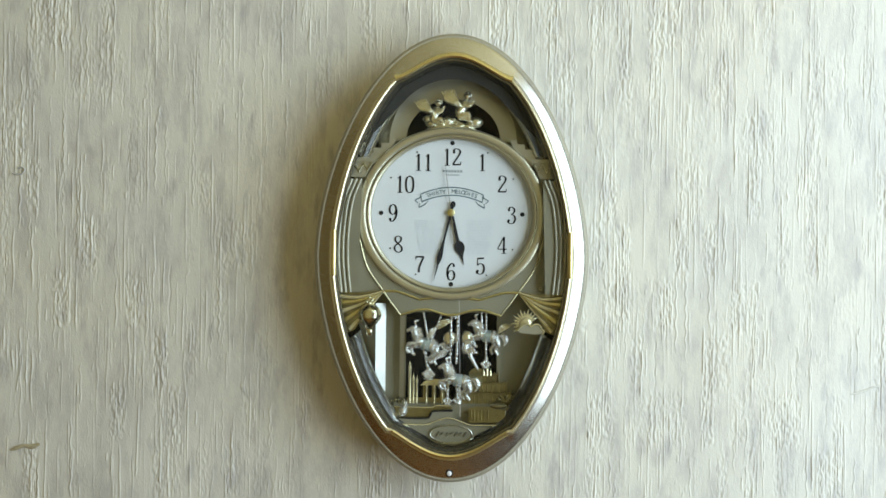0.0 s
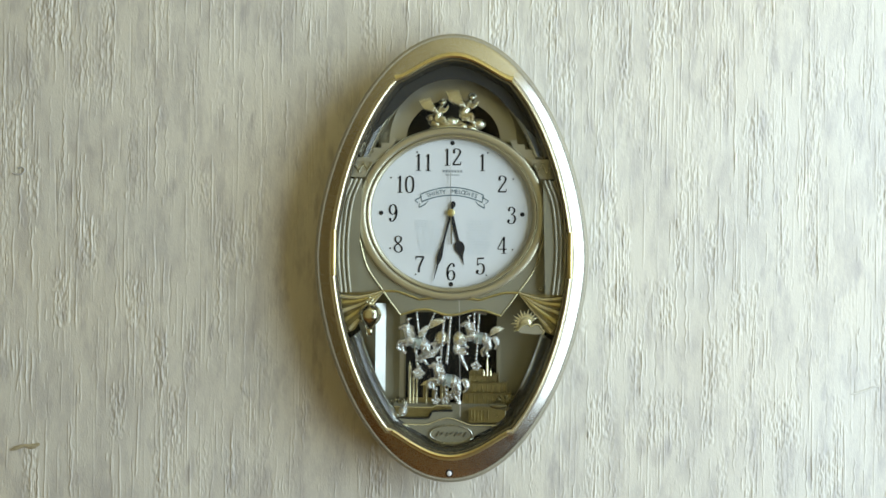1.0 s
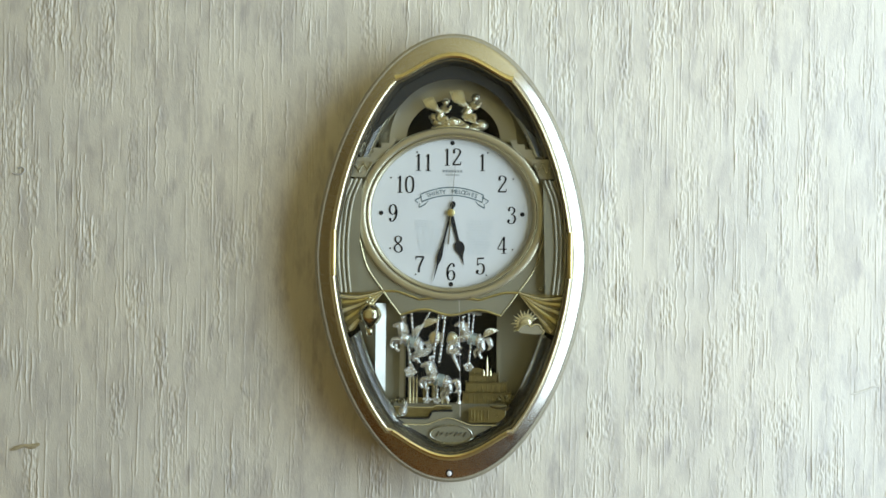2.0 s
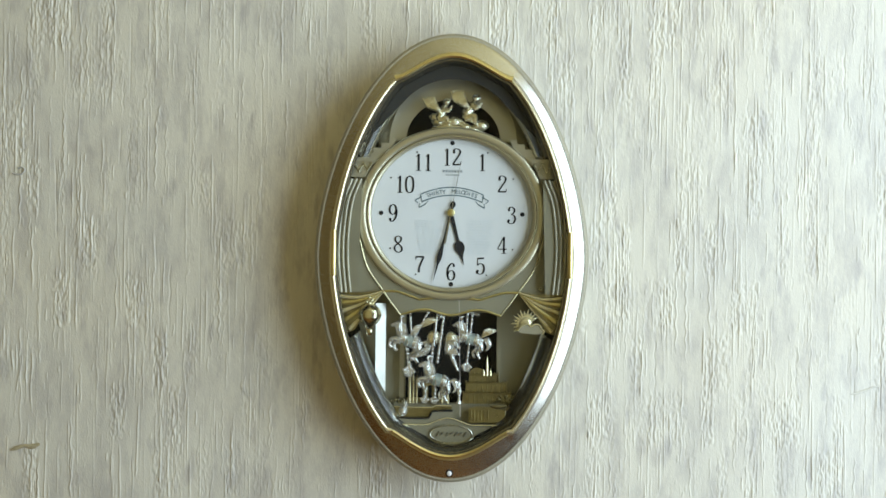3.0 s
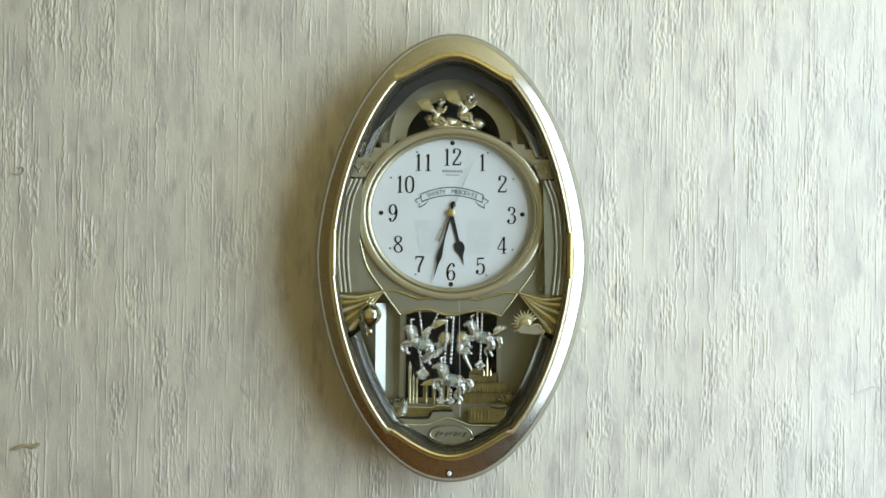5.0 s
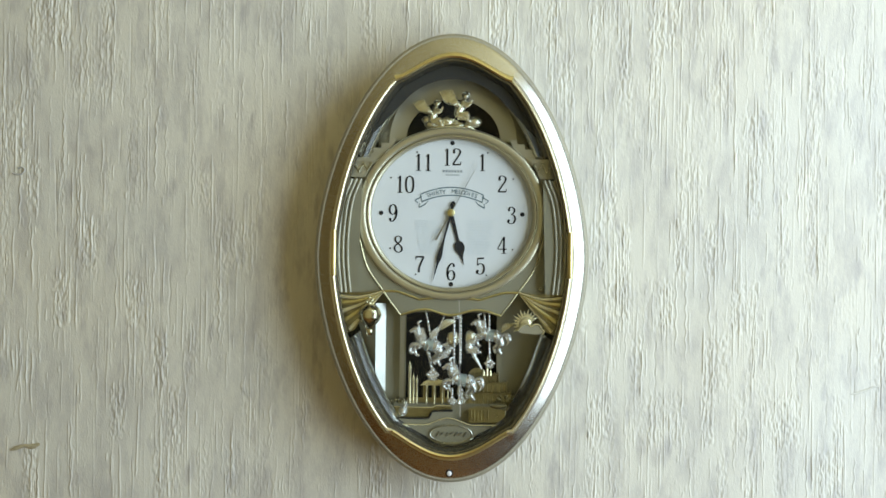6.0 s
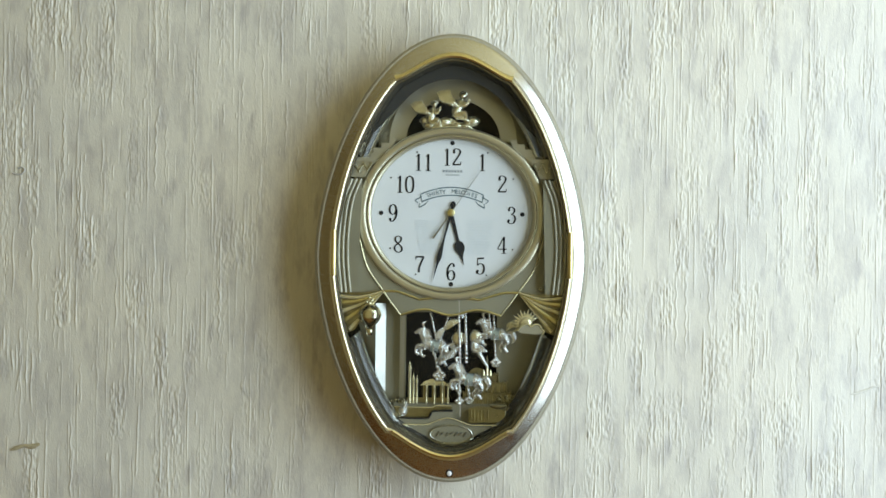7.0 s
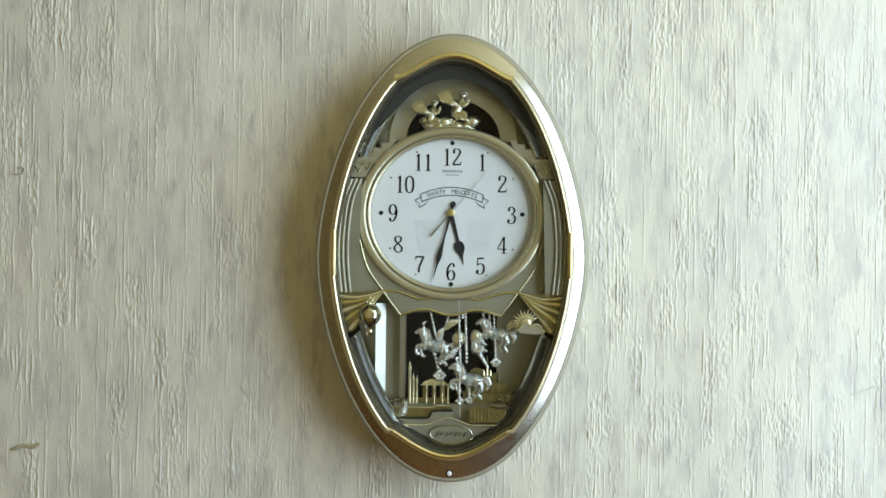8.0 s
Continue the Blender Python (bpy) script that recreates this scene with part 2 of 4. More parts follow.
    me.shade_smooth()
    me.materials.append(PAPER)
    return me


def build_room():
    def slab(name, dims, material, label):
        bm = bmesh.new()
        box(bm, *dims)
        return tagged(mesh_object(name, bm, material, smooth=False), label, name.split("_")[0], kind="structure")
    t = 0.12
    north = slab("wall_north", (ROOM_L, ROOM_R, 0, t, 0, ROOM_H), PLASTER, "plastered wall behind pale streaked vinyl wallpaper")
    paper = new("wallpaper", streaked_paper())
    paper.parent = north
    tagged(paper, "off-white vinyl wallpaper with upright embossed streaks")
    # unseen walls and ceiling, added to bounce fill and give the rim reflections
    slab("wall_south", (ROOM_L, ROOM_R, ROOM_BACK - t, ROOM_BACK, 0, ROOM_H), SOUTH, "unseen cream plaster wall facing the clock, added to bounce warm fill")
    slab("wall_west", (ROOM_L - t, ROOM_L, ROOM_BACK - t, t, 0, ROOM_H), PLASTER, "unseen tan plaster side wall, added to tone fill and rim reflections")
    slab("floor", (ROOM_L - t, ROOM_R + t, ROOM_BACK - t, t, -0.1, 0), WOOD, "brown wooden floor of the room")
    slab("ceiling", (ROOM_L - t, ROOM_R + t, ROOM_BACK - t, t, ROOM_H, ROOM_H + 0.1), CEIL, "unseen cream ceiling board, coloured to bounce warm fill")
    bm = bmesh.new()
    box(bm, ROOM_R, ROOM_R + t, ROOM_BACK - t, WIN_Y0, 0, ROOM_H)
    box(bm, ROOM_R, ROOM_R + t, WIN_Y1, t, 0, ROOM_H)
    box(bm, ROOM_R, ROOM_R + t, WIN_Y0, WIN_Y1, 0, WIN_Z0)
    box(bm, ROOM_R, ROOM_R + t, WIN_Y0, WIN_Y1, WIN_Z1, ROOM_H)
    tagged(mesh_object("wall_east", bm, PLASTER, smooth=False), "tan plaster wall with one window opening", "wall", kind="structure")
    win = new("window_1")
    win.location = (ROOM_R + 0.09, (WIN_Y0 + WIN_Y1) / 2, WIN_Z0)
    tagged(win, "white painted window letting in daylight", "window", kind="structure")
    hw, hh, f = (WIN_Y1 - WIN_Y0) / 2, WIN_Z1 - WIN_Z0, 0.045
    bm = bmesh.new()
    for dims in ((-hw, -hw + f, 0, hh), (hw - f, hw, 0, hh), (-hw + f, hw - f, 0, f), (-hw + f, hw - f, hh - f, hh)):
        box(bm, -0.02, 0.02, *dims)
    part("window_frame", bm, FRAME, win, smooth=False)
    bm = bmesh.new()
    box(bm, -0.002, 0.002, -hw + f, hw - f, f, hh - f)
    pane = part("pane", bm, GLASS, win, smooth=False)
    pane.visible_shadow = False


build_room()

# ---- the clock ----
clock = new("wall_clock")
clock.location = (0, 0, CLOCK_Z)
tagged(clock, "oval champagne-gold musical wall clock hung on streaked wallpaper", "clock")
MID_X, MID_Z = 1.0, -78.5      # centre of the oval


def inside(x, z, d):
    """Whether a point is within the front opening, widened by d."""
    if (abs(x) / (207 + d)) ** 2 + (abs(z) / (364 + d * 1.15)) ** 1.7 > 1:
        return False
    c = (0.5 + 0.5 * math.cos(math.pi * min(1, abs(x) / 103))) ** (0.68 if z > 0 else 0.55)
    return -(302 + 45 * c) - d < z < 311 + 42 * c + d


def opening(d, y, turns):
    pts = []
    for a in turns:
        ca, sa = math.cos(a), math.sin(a)
        lo, hi = 50.0, 450.0
        for _ in range(26):
            mid = (lo + hi) / 2
            lo, hi = (mid, hi) if inside(mid * ca, mid * sa, d) else (lo, mid)
        pts.append(view_at(MID_X + lo * ca, MID_Z + lo * sa, y))
    return pts


def oval(a, b, y, turns):
    pts = []
    for t in turns:
        ca, sa = math.cos(t), math.sin(t)
        lo, hi = 50.0, 500.0
        for _ in range(26):
            mid = (lo + hi) / 2
            ok = (abs(mid * ca) / a) ** 2 + (abs(mid * sa) / b) ** 1.7 < 1
            lo, hi = (mid, hi) if ok else (lo, mid)
        pts.append(view_at(MID_X + lo * ca, MID_Z + lo * sa, y))
    return pts


TURNS = sorted([2 * math.pi * i / 288 for i in range(288)]
               + [s * math.pi + e * math.atan2(308, 101) + d for s, e in ((0, 1), (1, -1), (1, 1), (2, -1)) for d in (-0.004, 0.003)])


def build_case():
    bm = bmesh.new()
    loft(bm, [oval(a, b, y, TURNS) for a, b, y in (
        (214, 362, -0.004), (228, 380, -0.024), (239, 393, -0.050), (242, 396.5, -0.057), (242.5, 397, -0.061), (241.5, 396, -0.0635),
        (239.5, 394, -0.0650), (237.8, 392.3, -0.0656))])
    part("case_back", bm, SHELL, clock, "champagne side shell of the case")
    bm = bmesh.new()
    loft(bm, [oval(a, b, y, TURNS) for a, b, y in (
        (239.0, 393.5, -0.0645), (238, 392.5, -0.0668), (236.5, 391, -0.0688), (234.5, 389, -0.0702), (232, 386.5, -0.0711), (226, 381, -0.0727))]
        + [opening(d, y, TURNS) for d, y in ((12.5, -0.0743), (10, -0.0750), (8.0, -0.0750))])
    part("rim", bm, CHAMPAGNE, clock, "satin champagne oval front rim")
    bm = bmesh.new()
    loft(bm, [opening(d, y, TURNS) for d, y in ((8.0, -0.0742), (7.2, -0.0785), (6.0, -0.0800), (3.8, -0.0803), (2.4, -0.0799), (0.8, -0.0788), (-0.5, -0.0765))])
    part("lip", bm, PALE_GOLD, clock, "polished pale gold lip round the glass")
    notch = math.atan2(308, 101)
    for shift in (0, math.pi):
        arc = [shift + notch + (math.pi - 2 * notch) * i / 60 for i in range(61)]
        bm = bmesh.new()
        loft(bm, [opening(d, y, arc) for d, y in ((0.5, -0.0780), (2.0, -0.0810), (5, -0.0822), (8.5, -0.0814), (11, -0.0795), (12, -0.0750))], closed=False)
        part("lip_crest", bm, GOLD, clock, "broad gold crest of the lip")
    bm = bmesh.new()
    loft(bm, [opening(d, y, TURNS) for d, y in ((0.5, -0.0785), (-1, -0.0765), (-3.5, -0.0762), (-4.5, -0.0745), (-5, -0.066))])
    part("glass_seat", bm, SMOKE, clock, "narrow dark seat of the glass")
    # sloping bezel: above the architraves and below the curtains only
    for a0, a1 in ((47.5, 132.5), (219, 321)):
        arc = [radians(a0)] + [a for a in TURNS if radians(a0) < a < radians(a1)] + [radians(a1)]
        bm = bmesh.new()
        loft(bm, [opening(d, y, arc) for d, y in ((-4, -0.0755), (-5, -0.0758), (-6, -0.0745), (-13, -0.0610), (-14.5, -0.0612), (-15, -0.0600))], closed=False)
        part("bezel", bm, SMOKE, clock, "dark satin bezel inside the lip")
        bm = bmesh.new()
        loft(bm, [opening(d, y, arc) for d, y in ((-14.5, -0.0600), (-15, -0.0606), (-28, -0.0558), (-29, -0.0545), (-31, -0.036))], closed=False)
        part("inner_band", bm, MIRROR, clock, "mirror-bright sloping inner band")
    bm = bmesh.new()
    vs = [bm.verts.new(p) for p in opening(-1.0, -0.0770, TURNS)]
    bm.faces.new(vs)
    bmesh.ops.extrude_face_region(bm, geom=bm.faces[:])
    bm.verts.ensure_lookup_table()
    for v in bm.verts[len(vs):]:
        v.co.y += 0.002
    pane = part("glass", bm, GLASS, clock, "clear flat front glass", smooth=False)
    pane.visible_shadow = False
    # thin pale rod painting a reflection line on the glass
    bm = bmesh.new()
    bead(bm, [(15, -152), (18, -290), (19, -362)], -0.0772, 0.24, 5)
    part("reflection_line", bm, WHITE, pane, "fine upright pale line standing in for a reflection on the glass")
    # latches in the lip, one on each side
    for s in (-1, 1):
        bm = bmesh.new()
        tube(bm, [view_at(MID_X + s * 209.5, z, -0.0795) for z in (-31, -33, -50, -72, -95, -110, -112)],
             [4.4 * UNIT] + [5.2 * UNIT] * 5 + [4.4 * UNIT], 10)
        part("latch", bm, GOLD, clock, "small gold latch piece set in the lip")
    # screw at the foot of the rim
    bm = bmesh.new()
    c = view_at(1.1, -459.5, -0.0735)
    tube(bm, [c + Vector((0, 0.004, 0)), c, c + Vector((0, -0.0005, 0))], [6.5 * UNIT, 6.5 * UNIT, 5.6 * UNIT], 18)
    ring = part("screw_socket", bm, BLACK, clock, "dark round socket")
    bm = bmesh.new()
    tube(bm, [c + Vector((0, 0, 0)), c + Vector((0, -0.0016, 0)), c + Vector((0, -0.0024, 0))], [4.4 * UNIT, 4.2 * UNIT, 2.5 * UNIT], 18)
    part("screw", bm, WHITE, ring, "small white screw head")
    # back of the case
    bm = bmesh.new()
    loft(bm, [oval(220, 370, -0.0035, TURNS), oval(220, 370, -0.008, TURNS)], True, True, True)
    part("back_board", bm, BLACK, clock, "black back board")


build_case()


def build_stage():
    """Fixed scenery: panel with its two openings, arch, steps, columns, canopy, drapes, base."""
    outer = [((p.x / UNIT), (p.z / UNIT)) for p in opening(-28, -0.055, TURNS[::2])]
    niche = arc2(1, 132, 82, 70, 0, 180, 28) + [(-81, 110), (83, 110)]
    theatre = [(-78, -175), (-78, -334), (82, -334), (82, -175)]
    bm = bmesh.new()
    plate(bm, [outer, niche, theatre], -0.026, -0.030)
    part("stage_panel", bm, OLIVE, clock, "champagne panel with arched and square openings", smooth=False)
    bm = bmesh.new()
    plate(bm, [arc2(1, 128, 112, 116, 0, 180, 32) + arc2(1, 128, 84, 74, 180, 0, 28)], -0.030, -0.035)
    part("arch", bm, COLUMN, clock, "rounded arch over the figurines")
    # near-black upright plate that paints the shade below the case top
    bm = bmesh.new()
    top = [(p.x / UNIT, p.z / UNIT) for p in opening(-13, -0.055, [radians(a) for a in range(56, 125, 2)])]
    plate(bm, [top + arc2(1, 128, 113, 110, 142, 38, 30)], -0.036, -0.0622)
    part("shade_plate", bm, CASE_SHADE, clock, "dark plate painting the shade under the case top", smooth=False)
    for s in (-1, 1):
        # steps
        bm = bmesh.new()
        st = [(100, 132), (113, 132), (113, 124), (127, 124), (127, 115), (141, 115), (141, 106), (156, 106), (156, 98), (166, 98), (166, 92), (132, 84), (112, 104)]
        plate(bm, [[(1 + s * x, z) for x, z in st]], -0.030, -0.0565)
        part("steps", bm, COLUMN, clock, "stepped moulding beside the dial", smooth=False)
        # architrave with zigzag
        bm = bmesh.new()
        plate(bm, [[(1 + s * x, z) for x, z in ((135, 98), (172, 98), (174, 91), (139, 91))]], -0.030, -0.0625)
        plate(bm, [[(1 + s * x, z) for x, z in ((139, 91), (174, 91), (178, 70), (151, 70))]], -0.030, -0.0598)
        plate(bm, [[(1 + s * x, z) for x, z in ((151, 70), (179, 70), (180, 63), (154, 63))]], -0.030, -0.0625)
        block = part("architrave", bm, COLUMN, clock, "short architrave with zigzag relief", smooth=False)
        bm = bmesh.new()
        bead(bm, [(1 + s * x, z) for x, z in ((173, 85), (166, 73), (158, 89), (151, 75), (144, 89))], -0.0602, 2.3, 6)
        part("zigzag", bm, CHAMPAGNE, block)
        # fluted column
        bm = bmesh.new()
        edge = ((60, 181), (20, 196), (-40, 203), (-90, 203), (-141, 198))
        edge = [(p.x, p.y) for p in curve([(z, x, 0) for z, x in edge], 5)]
        plate(bm, [[(1 + s * (x + 1), z) for z, x in edge] + [(1 + s * 166, -141), (1 + s * 160, 60)]], -0.030, -0.0690)
        part("column_panel", bm, OLIVE, clock, "champagne panel behind the slender columns", smooth=False)
        bm = bmesh.new()
        plate(bm, [[(1 + s * x, z) for x, z in ((125, 64), (172, 64), (184, 20), (190, -40), (190, -142), (119, -142), (146, -96), (160, -50), (160, 20))]], -0.0300, -0.0552)
        part("side_panel", bm, OLIVE, clock, "champagne panel between dial and columns", smooth=False)
        for off, r in ((3, 3.2), (11, 2.8), (19, 2.6)):
            bm = bmesh.new()
            tube(bm, [view_at(1 + s * (x - off), z, -0.0700) for z, x in edge], r * UNIT, 10)
            part("flute", bm, COLUMN, clock, "slender round column beside the dial")
        # drape: gathered cloth, dark gold to paint the shaded valleys, and its folds
        bm = bmesh.new()
        plate(bm, [[(s * x, z) for x, z in ((118.5, -136), (150, -141), (203, -141), (196, -178), (184, -214), (170, -208), (148, -172), (130, -150))]], -0.0560, -0.0592)
        part("drape", bm, DARK_GOLD, clock, "gathered gold curtain, darker to paint the shade between its folds", smooth=False)
        tip = (s * 118.5 + 0.5, -138)
        for i, (ex, ez, r) in enumerate(((201, -147, 5.0), (198, -160, 5.0), (194, -175, 5.0), (188, -191, 5.0), (179, -207, 4.5))):
            bm = bmesh.new()
            mid = ((tip[0] + s * ex) / 2 + 2 * s, (tip[1] + ez) / 2 - 7 + i)
            line = smooth2([tip, mid, (s * ex, ez)], 8)
            tube(bm, [view_at(x, z, -0.0610 + 0.0008 * i) for x, z in line], [(1.2 + (r - 1.2) * k / (len(line) - 1)) * UNIT for k in range(len(line))], 8, squash=0.8)
            # every other fold is paler, painting the highlights on the ridges
            part("drape_fold", bm, PALE_GOLD if i % 2 == 0 else GOLD, clock, "gold curtain fold gathered to one side")
        # panel beside the theatre
        bm = bmesh.new()
        plate(bm, [[(1 + s * x, z) for x, z in ((82, -178), (90, -178), (90, -334), (82, -334))]], -0.026, -0.040)
        part("theatre_jamb", bm, GLAZE if s < 0 else OLIVE, clock, "upright edge of the opening", smooth=False)
    bm = bmesh.new()
    loft(bm, [[view_at(-132, z, -0.030), view_at(-132, z, -0.0495), view_at(-114, z, -0.044), view_at(-114, z, -0.030)] for z in (-160, -328)], True, True, True)
    part("side_mirror", bm, GLAZE, clock, "upright silvery strip", smooth=False)
    # sensor spot
    bm = bmesh.new()
    c = view_at(159, -132, -0.0556)
    tube(bm, [c + Vector((0, 0.001, 0)), c + Vector((0, -0.001, 0))], 4 * UNIT, 14)
    part("sensor", bm, SMOKE, clock, "small dark light sensor")


build_stage()


def dial_shape(x, z, n=160):
    return arc2(0, 0, x, z, 0, 360, n)[:-1]


def build_dial():
    # housing: ring that runs down into a scalloped canopy
    flank = smooth2([(167, 0), (166, -22), (160, -55), (147, -98), (119, -139)], 6)
    shield = arc2(0, 0, 167, 153, 0, 180, 50)[:-1] + [(-x, z) for x, z in flank] + [(-104, -160)] \
        + smooth2([(-88, -181), (-45, -170), (0, -180), (48, -170), (89, -181)], 6) + [(104, -160)] + flank[:0:-1]
    hole = dial_shape(143, 132)
    bm = bmesh.new()
    plate(bm, [shield, hole], -0.040, -0.056)
    part("dial_housing", bm, OLIVE, clock, "champagne housing that ends in a scalloped canopy")
    bm = bmesh.new()
    rings = [[view_at(x, z, y) for x, z in dial_shape(a, b)] for a, b, y in (
        (167.5, 153.5, -0.052), (167, 153, -0.0585), (165.8, 151.8, -0.0600), (164, 150.3, -0.0604), (159, 146, -0.0607), (154, 142, -0.0603), (152, 140.2, -0.0594), (151, 139.3, -0.0584))]
    loft(bm, rings)
    part("dial_ring", bm, RING, clock, "rounded champagne ring round the dial")
    bm = bmesh.new()
    loft(bm, [[view_at(x, z, y) for x, z in dial_shape(a, b)] for a, b, y in (
        (151, 139.5, -0.0575), (149.5, 138, -0.0600), (148, 136.5, -0.0600), (147, 135.5, -0.0580), (144.5, 133, -0.0575), (143.5, 132, -0.0570), (142, 130.8, -0.053))])
    part("gold_ring", bm, RING, clock, "polished pale gold inner ring")
    # mouldings of the canopy
    bm = bmesh.new()
    bead(bm, smooth2([(-119, -139), (-95, -139), (-56, -152), (-52, -152), (0, -148), (50, -152), (56, -151), (92, -140), (119, -139)], 6), -0.0565, 2.0)
    bead(bm, smooth2([(-88, -180), (-45, -170), (0, -180), (48, -170), (89, -180)], 6), -0.0565, 2.0)
    part("canopy_moulding", bm, GOLD, clock, "thin gold scallop moulding")
    for k in (-1, 1):
        bm = bmesh.new()
        bead(bm, [(k * x, z) for x, z in flank] + [(k * 104, -160), (k * 88.5, -180)], -0.0563, 1.4)
        part("side_moulding", bm, PALE_GOLD, clock, "thin pale gold edge line")
    bm = bmesh.new()
    plate(bm, [dial_shape(146, 135)], -0.045, -0.050)
    return part("dial", bm, DIAL, clock, "white dial with black serif numerals", smooth=False)


dial = build_dial()
DIAL_Y = -0.0502


def ink(bm, path, thick, thin=1.15):
    """A pen stroke: broad where it runs upright, thin where it runs level. Points in drawing units."""
    path = [Vector((x, z)) for x, z in path]
    left, right = [], []
    for i, p in enumerate(path):
        d = (path[min(i + 1, len(path) - 1)] - path[max(i - 1, 0)]).normalized()
        w = thin + (thick - thin) * abs(d.y) ** 1.5
        nrm = Vector((-d.y, d.x)) * w / 2
        left.append(p + nrm)
        right.append(p - nrm)
    for i in range(len(path) - 1):
        bm.faces.new([bm.verts.new(view_at(q.x, q.y, y)) for q, y in (
            (left[i], INK_Y), (left[i + 1], INK_Y), (right[i + 1], INK_Y), (right[i], INK_Y))])


INK_Y = DIAL_Y - 0.0002


def digit(bm, ch, cx, cz, h):
    """A fat-face numeral of height h centred at (cx, cz)."""
    k = h / 30.0
    T = 3.5 * k

    def P(pts):
        return [(cx + x * k, cz + z * k) for x, z in pts]

    def dot(x, z, r):
        n = 12
        bm.faces.new([bm.verts.new(view_at(cx + (x + r * math.cos(2 * math.pi * i / n)) * k, cz + (z + r * math.sin(2 * math.pi * i / n)) * k, INK_Y)) for i in range(n)])
    if ch == "1":
        ink(bm, P([(0, -14.5), (0, 15)]), T)
        ink(bm, P([(-4.5, -14.5), (4.5, -14.5)]), T)
        ink(bm, P(smooth2([(-4.5, 10.5), (-2.5, 11.5), (0, 14.5)])), 1.5 * k)
    elif ch == "2":
        ink(bm, P(smooth2([(-6, 9), (-4, 14), (0.5, 14.8), (5.5, 11.5), (5, 6), (0, -2), (-7, -12.5)])), T * 0.95)
        ink(bm, P([(-7.5, -13.2), (6, -13.2)]), T, 2.6 * k)
        ink(bm, P([(6.6, -14), (7, -8)]), 1.4 * k)
        dot(-5, 8.5, 2.2)
    elif ch == "3":
        ink(bm, P(smooth2([(-5.5, 10), (-3, 14.3), (1, 14.6), (5, 11), (4, 5), (-1, 1.8)])), T * 0.9)
        ink(bm, P(smooth2([(-1, 1.8), (4.5, -0.5), (6.3, -6), (4, -12.5), (-1, -14.6), (-5.5, -12.5), (-6.2, -9)])), T)
        dot(-4.8, 9.3, 2.1)
        dot(-5, -8.8, 2.1)
    elif ch == "4":
        ink(bm, P([(3, -14.5), (3, 15)]), T)
        ink(bm, P([(2.5, 14.5), (-8, -6.5)]), 1.8 * k, 1.4 * k)
        ink(bm, P([(-8, -6.8), (8, -6.8)]), T, 1.7 * k)
        ink(bm, P([(-1.5, -14.3), (7.5, -14.3)]), T)
    elif ch == "5":
        ink(bm, P([(-5, 14), (-5.5, 1)]), 1.5 * k)
        ink(bm, P([(-5, 13.2), (6, 13.8)]), T, 2.8 * k)
        ink(bm, P(smooth2([(-5.2, 1.5), (-1, 4.3), (4, 2.5), (6.3, -4), (4.5, -11.5), (-0.5, -14.6), (-5.5, -12.5), (-6.2, -9)])), T)
        dot(-5, -8.8, 2.1)
    elif ch in "69":
        s = 1 if ch == "6" else -1
        ink(bm, P([(s * x, s * z) for x, z in smooth2([(5.5, 11), (3, 14.6), (-1, 13.5), (-5.5, 6), (-6.3, -4), (-4, -12.5), (0, -14.7), (4.5, -12), (6, -6), (4.5, 0), (0.5, 2.3), (-4, 0), (-5.8, -5)])]), T)
        dot(s * 4.8, s * 10.5, 2.0)
    elif ch == "7":
        ink(bm, P(smooth2([(6.5, 13), (2, 3), (-1.5, -7), (-2, -14.5)])), T)
        ink(bm, P([(-7, 13), (6.8, 13)]), T, 2.8 * k)
        ink(bm, P([(-7, 14.5), (-7.4, 8)]), 1.6 * k)
    elif ch == "8":
        ink(bm, P(smooth2([(0, 14.6), (4.6, 12), (4.5, 6), (0, 1.5), (-5.5, -3.5), (-6, -10), (0, -14.6), (6, -11.5), (5.8, -5), (0, 1), (-4.8, 6), (-4.6, 12), (0, 14.6)])), T * 0.9)
    elif ch == "0":
        ink(bm, P(smooth2([(0, 14.7), (-5, 11), (-6.5, 0), (-5, -11), (0, -14.7), (5, -11), (6.5, 0), (5, 11), (0, 14.7)])), T)


